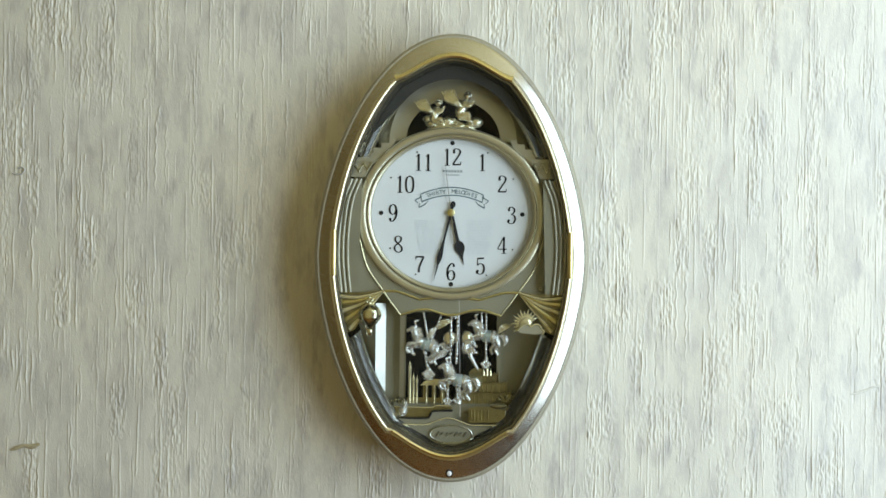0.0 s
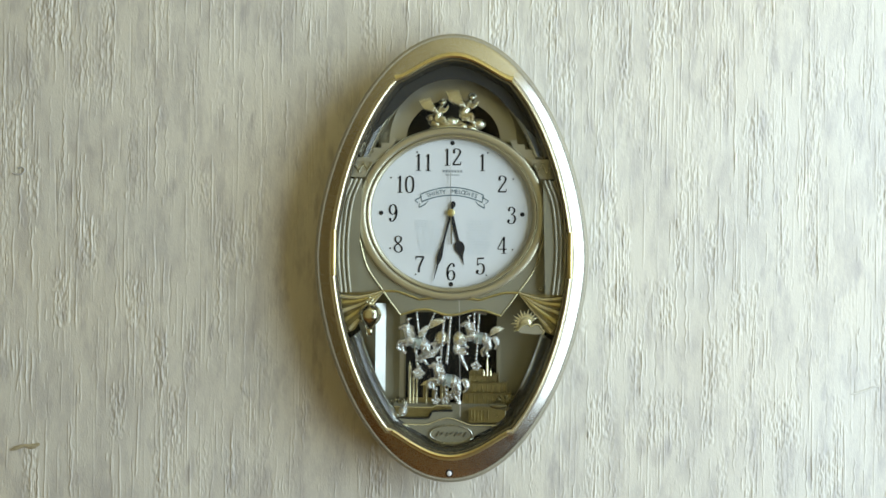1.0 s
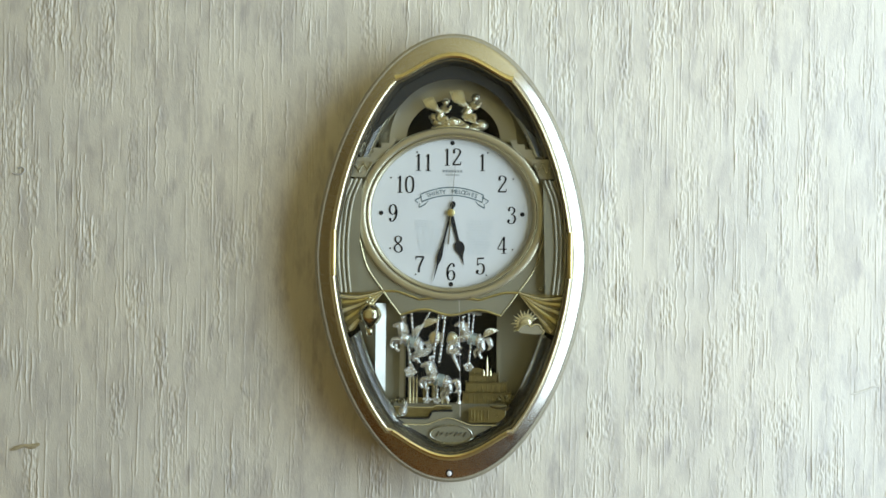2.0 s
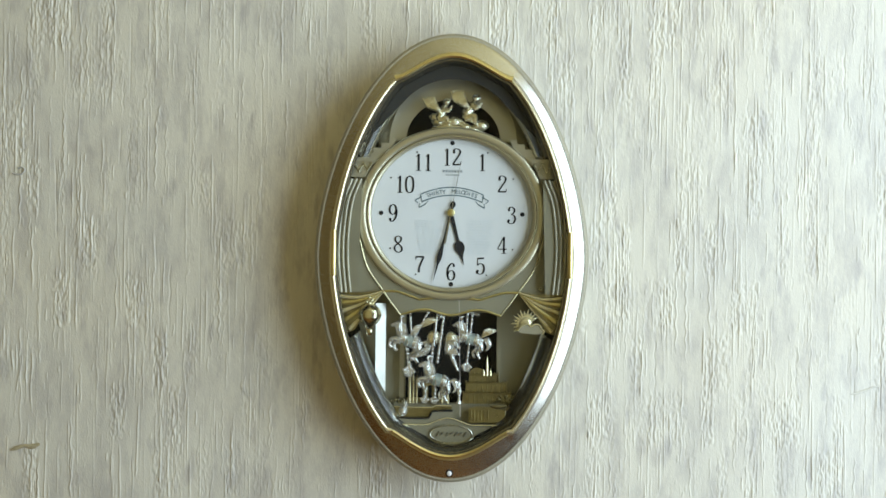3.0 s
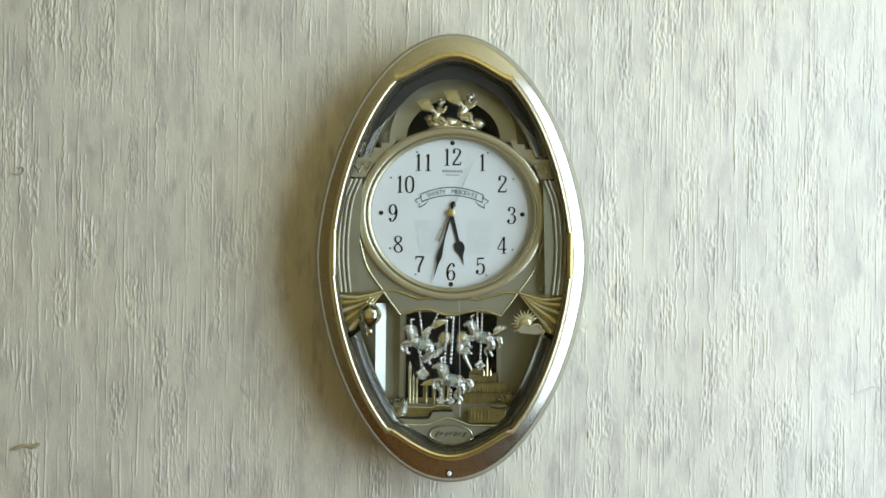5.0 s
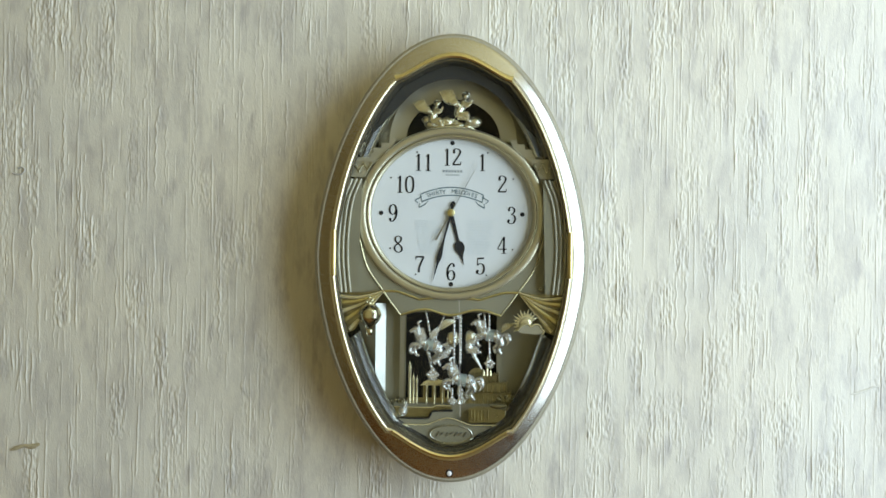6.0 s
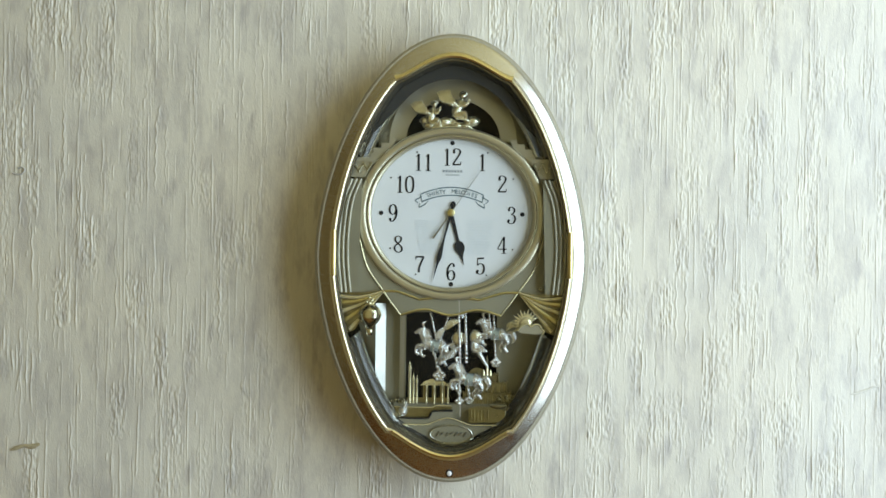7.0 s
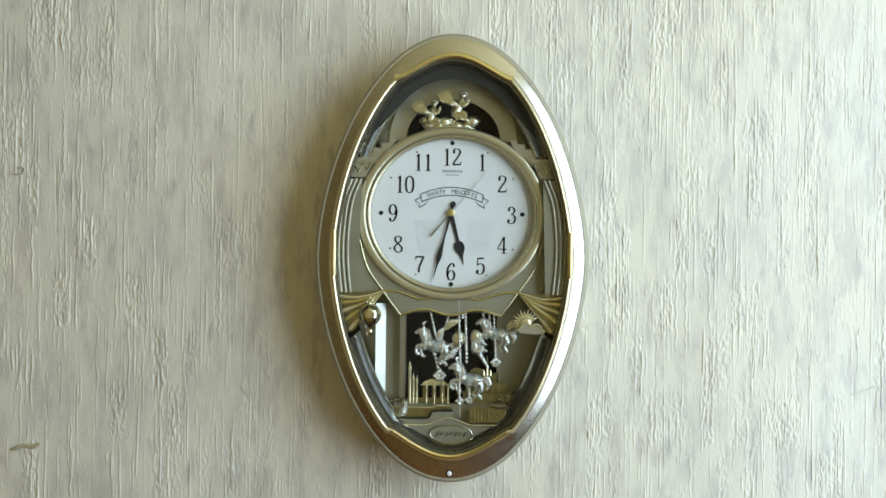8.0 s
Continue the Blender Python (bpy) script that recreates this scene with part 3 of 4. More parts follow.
def build_marks():
    place = {"12": (0, 100), "1": (53.5, 91), "2": (89, 53), "3": (106, -2), "4": (90, -55), "5": (52, -92), "6": (0, -103),
             "7": (-55, -90), "8": (-94, -55), "9": (-104, 0), "10": (-83, 51), "11": (-51, 90)}
    for text, (x, z) in place.items():
        bm = bmesh.new()
        for i, ch in enumerate(text):
            off = 0 if len(text) == 1 else ((-9 if text != "11" else -8.5), (8 if text != "11" else 8.5))[i]
            digit(bm, ch, x + off, z, 30)
        part("numeral", bm, INK, dial, "black serif numeral " + text, smooth=False)
    for i in range(12):
        a = radians(30 * i)
        r = 4.0 if i % 3 == 0 else 1.5
        bm = bmesh.new()
        bm.faces.new([bm.verts.new(view_at(125 * math.sin(a) + r * math.cos(t), 125 * math.cos(a) + r * math.sin(t), INK_Y)) for t in (2 * math.pi * j / 14 for j in range(14))])
        part("hour_dot", bm, INK, dial, smooth=False)
    # ribbon banner
    bm = bmesh.new()
    up = [(x, 46.5 - 0.0042 * x * x) for x in range(-56, 57, 4)]
    dn = [(x, 32.5 - 0.0042 * x * x) for x in range(-54, 55, 4)]
    ink(bm, up, 2.0, 2.0)
    ink(bm, dn, 2.0, 2.0)
    for s in (-1, 1):
        ink(bm, [(s * 56, 33), (s * 53, 20)], 1.6, 1.4)
        ink(bm, [(s * 53, 30), (s * 65, 23)], 1.8, 1.8)
        ink(bm, [(s * 65, 23), (s * 60, 18)], 1.4, 1.4)
        ink(bm, [(s * 46, 17), (s * 58, 10)], 2.0, 2.0)
        ink(bm, [(s * 42, 22), (s * 47, 16)], 1.2, 1.2)
        ink(bm, [(s * 58, 11), (s * 57, 18)], 1.2, 1.2)
    part("banner", bm, GREY_INK, dial, "grey-blue ribbon banner outline", smooth=False)
    words = "THIRTY  MELODIES"
    for i, ch in enumerate(words):
        if ch == " ":
            continue
        x = -44 + 88 * (i + 0.5) / len(words)
        cu = bpy.data.curves.new("letter", "FONT")
        cu.body, cu.size, cu.align_x, cu.offset = ch, 10.5 * UNIT, "CENTER", (0.0 if ch == "M" else 0.00004)
        tmp = bpy.data.objects.new("letter", cu)
        me = bpy.data.meshes.new_from_object(tmp)
        bpy.data.objects.remove(tmp)
        me.transform(Matrix.Translation(view_at(x, 35.8 - 0.0042 * x * x, INK_Y)) @ pose(0, 0, 0, 90, 0, 0) @ pose(0, 0, 0, 0, 0, -math.degrees(0.0084 * x)))
        me.materials.append(GREY_INK)
        ob = new("letter", me)
        ob.parent = dial
    # maker's mark and song list as plain bars
    bm = bmesh.new()
    for x0, x1, z, w in ((-17, 19, 75, 4.2), (-11, 14, 68.5, 2.4)):
        n = 7
        for i in range(n):
            a = x0 + (x1 - x0) * i / n
            ink(bm, [(a, z), (a + (x1 - x0) / n - 1.4, z)], w, w)
    part("maker_mark", bm, MID_INK, dial, "small grey maker's bars", smooth=False)
    rng = random.Random(4)
    for s in (-1, 1):
        for r in range(12):
            z = -13 - 5.2 * r
            x0 = 27 if s > 0 else -(67 - 0.9 * r)
            x1 = (77 - 0.8 * r) if s > 0 else -20
            bm = bmesh.new()
            x = x0 + rng.uniform(0, 3)
            while x < x1 - 6:
                w = rng.uniform(5, 14)
                ink(bm, [(x, z), (min(x + w, x1), z)], 1.6, 1.6)
                x += w + rng.uniform(1.5, 3)
            part("song_line", bm, PALE_INK, dial, smooth=False)


build_marks()


def hand(name, outline, y, material, label, x=-1.5, z=1.5, thick=0.0006):
    """A hand pointing up from its arbor; outline in drawing units."""
    c = view_at(x, z, y)
    bm = bmesh.new()
    k = (y - EYE_Y) / (-0.055 - EYE_Y) * UNIT
    for dy in (0, thick):
        bm.faces.new([bm.verts.new((px * k, dy, pz * k)) for px, pz in outline])
    loft(bm, [[(px * k, dy, pz * k) for px, pz in outline] for dy in (0, thick)])
    bmesh.ops.remove_doubles(bm, verts=bm.verts, dist=1e-7)
    ob = part(name, bm, material, clock, label, smooth=False)
    ob.location = c
    return ob


def mirrored(half):
    return half + [(-x, z) for x, z in reversed(half) if abs(x) > 1e-6]


def build_pointers():
    hour = hand("hour_hand", mirrored([(0, 96), (2.0, 82), (4.0, 76), (8.5, 68), (9.3, 62), (7.5, 55), (3.2, 52), (2.5, 45), (3.4, 20), (3.4, 0), (3, -4)]),
                -0.0514, INK, "black spade-shaped hour hand")
    minute = hand("minute_hand", mirrored([(0, 127), (1.2, 105), (1.6, 95), (4.4, 83), (4.4, 76), (2.6, 60), (1.5, 45), (2.4, 10), (2.6, 0), (2.2, -4), (2.4, -9), (4.6, -13), (4.6, -17), (2.5, -20), (0, -21.5)]),
                  -0.0523, INK, "black slender minute hand")
    second = hand("second_hand", mirrored([(0, 108), (0.5, 60), (0.6, 0), (0.8, -6), (1.5, -30), (1.7, -55), (0, -56)]),
                  -0.0532, STEEL, "thin silver sweep second hand", thick=0.0004)
    bm = bmesh.new()
    c = view_at(-1.5, 1.5, -0.0505)
    tube(bm, [c, c + Vector((0, -0.0028, 0)), c + Vector((0, -0.0038, 0)), c + Vector((0, -0.0044, 0))], [5 * UNIT, 7 * UNIT, 6.4 * UNIT, 3.5 * UNIT], 18)
    part("arbor_cap", bm, GOLD, clock, "round brass cap on the arbor")
    return hour, minute, second


hour_hand, minute_hand, second_hand = build_pointers()

# ---- pendulum: one rocking arm with figurines above and carousel below ----
SWING, PERIOD, PHASE = 0.0815, 0.9045, 1.29
PIVOT = view_at(-0.5, 60.5, -0.042)


def swing(t):
    return SWING * math.cos(2 * math.pi * t / PERIOD + PHASE)


REST = Matrix.Rotation(swing(3.5), 4, "Y")      # parts are placed as viewed at 3.5 s, swung out; this brings them to rest


def hang(bm):
    """Bring drawn geometry into the pendulum's own space at rest."""
    bm.transform(REST @ Matrix.Translation(-PIVOT))
    return bm


def build_pendulum():
    bm = bmesh.new()
    bead(bm, [(-0.5, 60), (20, -185)], -0.041, 4)
    bead(bm, [(-0.5, 60), (-14, 140)], -0.041, 4)
    bead(bm, smooth2([(-40, -168), (20, -165), (88, -168)], 4), -0.041, 3.5)
    arm = part("pendulum", hang(bm), SILVER, clock, "rocking arm with silver carousel horses and winged figurines")
    arm.location = PIVOT

    def twisted_pole(x0, z0, x1, z1, y, r=1.9):
        bm = bmesh.new()
        n = int(abs(z1 - z0) / 1.4)
        pts = [view_at(x0 + (x1 - x0) * i / n, z0 + (z1 - z0) * i / n, y) for i in range(n + 1)]
        tube(bm, pts, [(r * (0.55 + 0.7 * abs(math.sin(i * 0.62)))) * UNIT for i in range(n + 1)], 8)
        part("twisted_pole", hang(bm), SILVER, arm)

    def horse(cx, cz, y, tilt, s, name="carousel_horse"):
        """A leaping carousel horse facing to -x."""
        bm = bmesh.new()
        o = view_at(cx, cz, y)
        turn = Matrix.Rotation(radians(-tilt), 3, "Y")

        def P(x, z, d=0.0):
            return o + turn @ Vector((x, d, z)) * (s * UNIT)

        def limb(pts, radii, n=8, steps=4):
            q = curve([P(*p) for p in pts], steps)
            rr = np.interp(np.linspace(0, 1, len(q)), np.linspace(0, 1, len(radii)), radii)
            tube(bm, q, [r * 1.2 * s * UNIT for r in rr], n)
        limb([(-19, 3), (-12, 3), (0, 0), (12, 1), (20, 0)], [5, 8.5, 8, 9, 5], 10)
        limb([(-13, 4), (-19, 12), (-22, 20)], [7, 5.5, 4], 8)
        limb([(-19, 21), (-25, 20), (-33, 14)], [3.2, 4.0, 2.2], 8)
        for d in (-2, 2):
            limb([(-20, 22, d), (-20, 27, d)], [1.6, 0.4], 5, 2)
        for i in range(6):
            f = i / 5
            limb([(-18 + 8 * f, 23 - 15 * f), (-13 + 8 * f, 21 - 14 * f), (-10 + 7 * f, 15 - 12 * f)], [1.6, 2.4, 0.8], 5, 3)
        limb([(-14, -2, -4), (-25, -4, -4), (-27, -13, -4), (-22, -17, -4)], [4, 3, 2.2, 2.4])
        limb([(-12, -3, 4), (-20, -9, 4), (-17, -18, 4), (-12, -19, 4)], [4, 3, 2.2, 2.4])
        limb([(16, -2, -4), (21, -11, -4), (17, -19, -4), (23, -27, -4)], [5.5, 4, 2.4, 2.4])
        limb([(14, -3, 4), (15, -13, 4), (10, -20, 4), (14, -28, 4)], [5.5, 4, 2.4, 2.4])
        limb([(20, 3), (28, 6), (33, -2), (31, -12)], [2.2, 3.8, 3.6, 1.0])
        for i in range(9):
            a = math.pi * (i / 8 - 0.5)
            ball(bm, P(-13 - 2 * math.cos(a), 2 + 9.5 * math.sin(a), -6.5 * math.cos(a) - 3.5), 1.5 * s * UNIT, 6, 4)
            ball(bm, P(10 + 3 * math.cos(a), 1 + 9.5 * math.sin(a), -7 * math.cos(a) - 3.5), 1.4 * s * UNIT, 6, 4)
        limb([(-27, 15, -4), (-18, 11, -7), (-7, 10, -7)], [0.8, 0.8, 0.8], 5)
        limb([(-1, 2, -11), (-1, -9, -11), (1, -13, -10)], [0.9, 0.9, 1.8], 5)
        for i in range(5):
            limb([(22 + i * 1.2, 4 - i, -1), (30 + i * 0.6, 5 - 3 * i, -3), (32 - i, -9 - i, -2)], [0.8, 1.3, 0.4], 5, 3)
        limb([(-20, 25), (-23, 31), (-18, 35)], [1.2, 2.2, 0.5], 6)
        ob = part(name, hang(bm), SILVER, arm, "chrome-plated leaping carousel horse")
        bm = bmesh.new()
        rings = []
        for x, r in ((-6, 9.8), (-3, 10.0), (0, 9.7), (3, 10.0), (6, 10.3)):
            rings.append([P(x, 0.6 + (r + (1.5 if abs(x) > 6 and math.cos(a) > 0.6 else 0)) * math.cos(a), r * math.sin(a)) for a in (2 * math.pi * i / 16 for i in range(16))])
        loft(bm, rings, True, True, True)
        part("saddle", hang(bm), TEAL, arm, "pale blue-green saddle cloth")

    horse(-28.6, -234, -0.042, -9, 1.16)
    horse(32, -294, -0.054, -6, 1.12)
    horse(78, -213, -0.042, -5, 1.08)
    for x0, z0, x1, z1, y, r in ((-38, -168, -24.5, -227, -0.047, 2.0), (0, -168, -19.5, -227, -0.047, 2.0), (-29, -246, -18.5, -296, -0.047, 2.6),
                                 (13, -166, 17.5, -276, -0.050, 2.3), (25, -166, 28, -264, -0.052, 2.3), (15, -308, 15.5, -334, -0.058, 2.4),
                                 (32, -308, 33.5, -332, -0.058, 2.4), (66, -168, 71, -212, -0.045, 1.9), (75, -168, 79.5, -264, -0.045, 2.0)):
        twisted_pole(x0, z0, x1, z1, y, r)
    for x, z, size in ((-20, -286, 1.0), (16, -331, 0.7), (33, -329, 0.7), (79.5, -262, 0.8)):
        bm = bmesh.new()
        ball(bm, view_at(x, z - 8 * size, -0.047), 10 * size * UNIT, 14, 6, 1, 0.7, 0.32)
        for i in range(6):
            ball(bm, view_at(x + 8.5 * size * math.cos(i * 1.05), z + 4.5 * size * math.sin(i * 1.05), -0.0485), 3.8 * size * UNIT, 8, 6, 1, 0.8, 1.1)
        ball(bm, view_at(x, z + 7 * size, -0.048), 4.5 * size * UNIT, 10, 7, 1, 0.8, 1.5)
        part("pole_foot", hang(bm), SILVER, arm)

    def winged(name, cx, cz, y, s, lean, material, label, flying=False):
        """A small winged figurine, kept to plain forms."""
        bm = bmesh.new()
        o = view_at(cx, cz, y)
        turn = Matrix.Rotation(radians(-lean), 3, "Y")

        def P(x, z, d=0.0):
            return o + turn @ Vector((x, d, z)) * (s * UNIT)
        def limb(pts, radii, n=8):
            q = curve([P(*p) for p in pts], 3)
            rr = np.interp(np.linspace(0, 1, len(q)), np.linspace(0, 1, len(radii)), radii)
            tube(bm, q, [r * s * UNIT for r in rr], n)
        limb([(-3, -14), (-3, -7), (0, 0), (2, 6), (3, 9)], [6, 7.5, 6.5, 5, 2.5], 10)
        ball(bm, P(4, 13), 4.6 * s * UNIT, 12, 8)
        for i in range(9):
            a = radians(10 + 22 * i)
            ball(bm, P(4 + 3.4 * math.cos(a), 14 + 3.4 * math.sin(a), 1.2), 2.3 * s * UNIT, 7, 5)
        limb([(0, 5, -5), (6, 0, -8), (11, 4, -8)], [2.6, 2.2, 1.4], 6)
        limb([(3, 5, -4), (9, 3, -7), (12, 8, -7)], [2.4, 2.0, 1.3], 6)
        limb([(-3, -11, -3), (7, -9, -6), (9, -17, -6)], [4.2, 3.6, 2.0], 6)
        limb([(-3, -13, 0), (4, -14, -4), (13, -18, -4)], [4.0, 3.0, 1.8], 6)
        limb([(-6, -8, -5), (-2, -13, -6), (4, -12, -8)], [2.0, 2.6, 1.2], 6)
        for row, count, far in ((0, 6, 1.0), (1, 5, 0.68), (2, 4, 0.42)):
            for i in range(0 if flying else count):
                f = i / (count - 1)
                ang = radians(152 - 34 * f)
                reach = far * (28 - 9 * f)
                d = -4 - 1.3 * row - 0.2 * i
                tip = (-4 + reach * math.cos(ang), 2 + reach * math.sin(ang), d)
                mid = (-5 + 0.55 * reach * math.cos(ang + 0.25), 1 + 0.55 * reach * math.sin(ang + 0.25), d)
                limb([(-3, 0, d), mid, tip], [2.0, 3.1, 0.9], 6)
        part(name, hang(bm), material, arm, label)

    winged("winged_figurine", -36, 176, -0.046, 1.3, 4, FIGURE, "small winged figurine in pale gold")
    winged("winged_figurine", 12, 190, -0.046, 1.45, -3, FIGURE, "small winged figurine in pale gold")
    winged("flying_figurine", 43, -228, -0.046, 1.15, 20, SILVER, "small leaning figurine in chrome", flying=True)
    def plume(x, z, lean, size, y, material):
        """A fan of feathers rising from a point."""
        bm = bmesh.new()
        for i in range(8):
            a = radians(lean - 24 + 6.5 * i)
            length = size * (0.55 + 0.6 * i / 7)
            d = Vector((math.sin(a), 0, math.cos(a)))
            o = view_at(x, z, y - 0.0004 * i)
            tube(bm, [o, o + d * length * 0.45 * UNIT, o + d * length * 0.8 * UNIT, o + d * length * UNIT],
                 [1.6 * UNIT, 2.3 * UNIT, 2.0 * UNIT, 0.3 * UNIT], 6)
        part("plume", hang(bm), material, arm, "small fan of moulded feathers")
    plume(-8, -205, 35, 27, -0.048, FIGURE)
    plume(98, -206, 35, 26, -0.046, FIGURE)
    bm = bmesh.new()
    for i in range(5):
        line = smooth2([(14 - 2 * i, -236 - 4 * i), (3 - 3 * i, -243 - 3.5 * i), (-9 - 2.5 * i, -252 - 2 * i), (-16 - i, -268 + i)], 4)
        tube(bm, [view_at(x, z, -0.050 - 0.0006 * i) for x, z in line], [k * UNIT for k in np.interp(np.linspace(0, 1, len(line)), (0, 0.4, 1), (1.6, 3.2, 0.6))], 7)
    part("horse_tail", hang(bm), SILVER, arm, "curling tail of moulded locks")
    plume(-22, -222, 10, 22, -0.048, SILVER)
    bm = bmesh.new()
    for x, z, w in ((14, -221, 0.85), (44, -219, 0.75)):
        ball(bm, view_at(x, z, -0.047), 14 * UNIT, 14, 8, w, 0.3, 1.0)
        for i in range(5):
            f = radians(-60 + 30 * i)
            side = 1 if x > 29 else -1
            ball(bm, view_at(x + side * 7 * math.cos(f), z + 9 * math.sin(f), -0.0478), 4.6 * UNIT, 8, 6, 1.25, 0.5, 0.8)
    part("figurine_wings", hang(bm), FIGURE, arm, "pair of rounded champagne-silver wings")
    bm = bmesh.new()
    tube(bm, [view_at(48, -235, -0.046), view_at(52, -250, -0.046), view_at(66, -272, -0.046)], [6 * UNIT, 5 * UNIT, 2 * UNIT], 8)
    part("figurine_legs", hang(bm), SILVER, arm)
    bm = bmesh.new()
    rng = random.Random(2)
    for i in range(13):
        x = -44 + 84 * i / 12
        ball(bm, view_at(x - 4, 157 + 5 * math.cos(i - 6) + rng.uniform(-2, 2), -0.043 - 0.002 * rng.random()), rng.uniform(9, 12) * UNIT, 10, 6, 1.2, 0.8, 0.9)
    tube(bm, [view_at(x, 150 - 0.003 * x * x, -0.044) for x in range(-50, 39, 8)], [k * UNIT for k in (5, 8, 10, 11, 11, 11, 11, 11, 10, 9, 8, 5)], 10)
    part("cloud_base", hang(bm), FIGURE, arm, "pale gold cloud under the figurines")
    return arm


pendulum = build_pendulum()


# ---- scenery at the foot, balloon, sun, plaque ----
def build_scenery():
    bm = bmesh.new()
    plate(bm, [[(-98, -336), (98, -336), (100, -352), (92, -374), (-92, -374), (-100, -352)]], -0.028, -0.047)
    part("ground_ledge", bm, OLIVE, clock, "champagne landscape ledge", smooth=False)
    bank = smooth2([(-97, -342), (-60, -343), (-30, -343), (-24, -340), (4, -340)], 4)
    bm = bmesh.new()
    plate(bm, [bank + [(4, -374), (-90, -374), (-100, -356)]], -0.040, -0.053)
    part("river_bank", bm, DARK_GOLD, clock, "dull gold river bank", smooth=False)
    bm = bmesh.new()
    step = smooth2([(-94, -362), (-44, -363), (-36, -361), (-32, -354), (-26, -350), (6, -349)], 5)
    plate(bm, [step + [(6, -374), (-88, -374)]], -0.050, -0.0575)
    part("front_bank", bm, OLIVE, clock, "champagne front bank with a curved edge", smooth=False)
    bm = bmesh.new()
    bead(bm, step, -0.0578, 1.5, 6)
    part("bank_edge", bm, BLACK, clock, "dark line along the bank")
    bm = bmesh.new()
    bead(bm, bank, -0.0532, 1.2, 6)
    part("bank_moulding", bm, PALE_GOLD, clock, "thin pale gold line along the bank")
    # castle with slim towers
    for i, (x, top, w) in enumerate(((-70.5, -262, 3.4), (-64, -282, 2.4), (-58, -287, 2.4), (-41, -296, 2.0), (-27, -296, 2.0), (-13, -292, 2.6), (-3, -298, 2.2))):
        bm = bmesh.new()
        a, b = view_at(x, -336, -0.046), view_at(x, top - 12, -0.046)
        h = b - a
        tube(bm, [a, a + h * 0.02, b - h * 0.03, b, view_at(x, top, -0.046)], [w * UNIT, w * 0.85 * UNIT, w * 0.85 * UNIT, w * 1.15 * UNIT, 0.15 * UNIT], 10)
        part("castle_tower", bm, PALE_GOLD, clock, "slim pale gold castle tower")
    bm = bmesh.new()
    plate(bm, [[(-76, -334), (0, -334), (0, -326), (-8, -326), (-8, -302), (-20, -297), (-34, -297), (-47, -302), (-47, -326), (-76, -326)],
               [(-38, -326), (-31, -326), (-31, -304), (-38, -304)], [(-24, -326), (-17, -326), (-17, -304), (-24, -304)]], -0.036, -0.044)
    part("castle_wall", bm, DARK_GOLD, clock, "gold castle front with tall arches", smooth=False)
    bm = bmesh.new()
    plate(bm, [[(-50, -303), (-46, -298), (-34, -293), (-20, -293), (-8, -298), (-2, -303)]], -0.038, -0.0462)
    bead(bm, [(-51, -303), (-1, -303)], -0.0464, 1.5, 6)
    for x in (-36, -22):
        bead(bm, arc2(x + 1.5, -304, 5, 5, 0, 180, 8), -0.0446, 1.2, 6)
    part("castle_roof", bm, PALE_GOLD, clock, "pale gold castle gable", smooth=False)
    # terraced hall with a spire on the other side
    bm = bmesh.new()
    for k, (x0, x1, z0, z1) in enumerate(((22, 110, -338, -317), (27, 103, -317, -299), (33, 88, -299, -284))):
        plate(bm, [[(x0, z0), (x1, z0), (x1 - 2, z1), (x0 + 2, z1)]], -0.030, -0.0440 + 0.002 * k)
        bead(bm, [(x0 + 1, z1), (x1 - 1, z1)], -0.0442 + 0.002 * k, 1.6, 6)
        n = int((x1 - x0) / 8)
        for i in range(n):
            x = x0 + 5 + (x1 - x0 - 8) * i / max(1, n - 1)
            bead(bm, [(x, z0 + 2), (x, z1 - 3)], -0.0441 + 0.002 * k, 1.0, 6)
    plate(bm, [arc2(48, -284, 14, 12, 0, 180, 12)], -0.030, -0.0390)
    for k, (x0, x1, z) in enumerate(((24, 108, -316), (29, 101, -298), (35, 86, -283))):
        n = int((x1 - x0) / 7)
        for i in range(n + 1):
            ball(bm, view_at(x0 + (x1 - x0) * i / n, z + 1.5, -0.0445 + 0.002 * k), 1.9 * UNIT, 6, 4)
    part("terraced_hall", bm, DARK_GOLD, clock, "dull gold terraced hall with ribbed walls", smooth=False)
    bm = bmesh.new()
    for x in (60, 66, 72):
        a, b = view_at(x, -286, -0.0405), view_at(x, -250 - 4 * abs(x - 66), -0.0405)
        tube(bm, [a, (a + b) / 2, b], [2.6 * UNIT, 2.4 * UNIT, 0.2 * UNIT], 8)
    part("spire", bm, PALE_GOLD, clock, "small pale gold spires")
    # locomotive-like box and boat in the foreground
    bm = bmesh.new()
    plate(bm, [[(34, -370), (100, -368), (98, -348), (78, -342), (50, -340), (34, -344)]], -0.046, -0.058)
    for i in range(6):
        bead(bm, [(38 + 6 * i, -347), (38 + 6 * i, -366)], -0.0585, 1.3, 6)
    part("pier", bm, DARK_GOLD, clock, "gold pier with upright ribs")
    bm = bmesh.new()
    tube(bm, [view_at(x, -341 + 0.012 * (x - 86) ** 2, -0.060) for x in range(70, 103, 4)], [k * UNIT for k in (0.6, 2.2, 3.2, 3.6, 3.6, 3.2, 2.4, 1.4, 0.5)], 8)
    part("boat", bm, DARK_GOLD, clock, "small dark-gold boat")
    # small fountain column in the middle
    bm = bmesh.new()
    loft(bm, [[view_at(17, z, -0.0485) + Vector((r * math.cos(a), 0.7 * r * math.sin(a), 0)) * UNIT for a in (2 * math.pi * i / 14 for i in range(14))]
              for r, z in ((5.5, -336), (5.5, -333), (2.4, -330), (2.0, -322), (3.6, -319), (4.4, -313), (3.2, -307), (1.6, -304), (2.6, -300), (1.2, -296), (0.2, -293))], True, True, True)
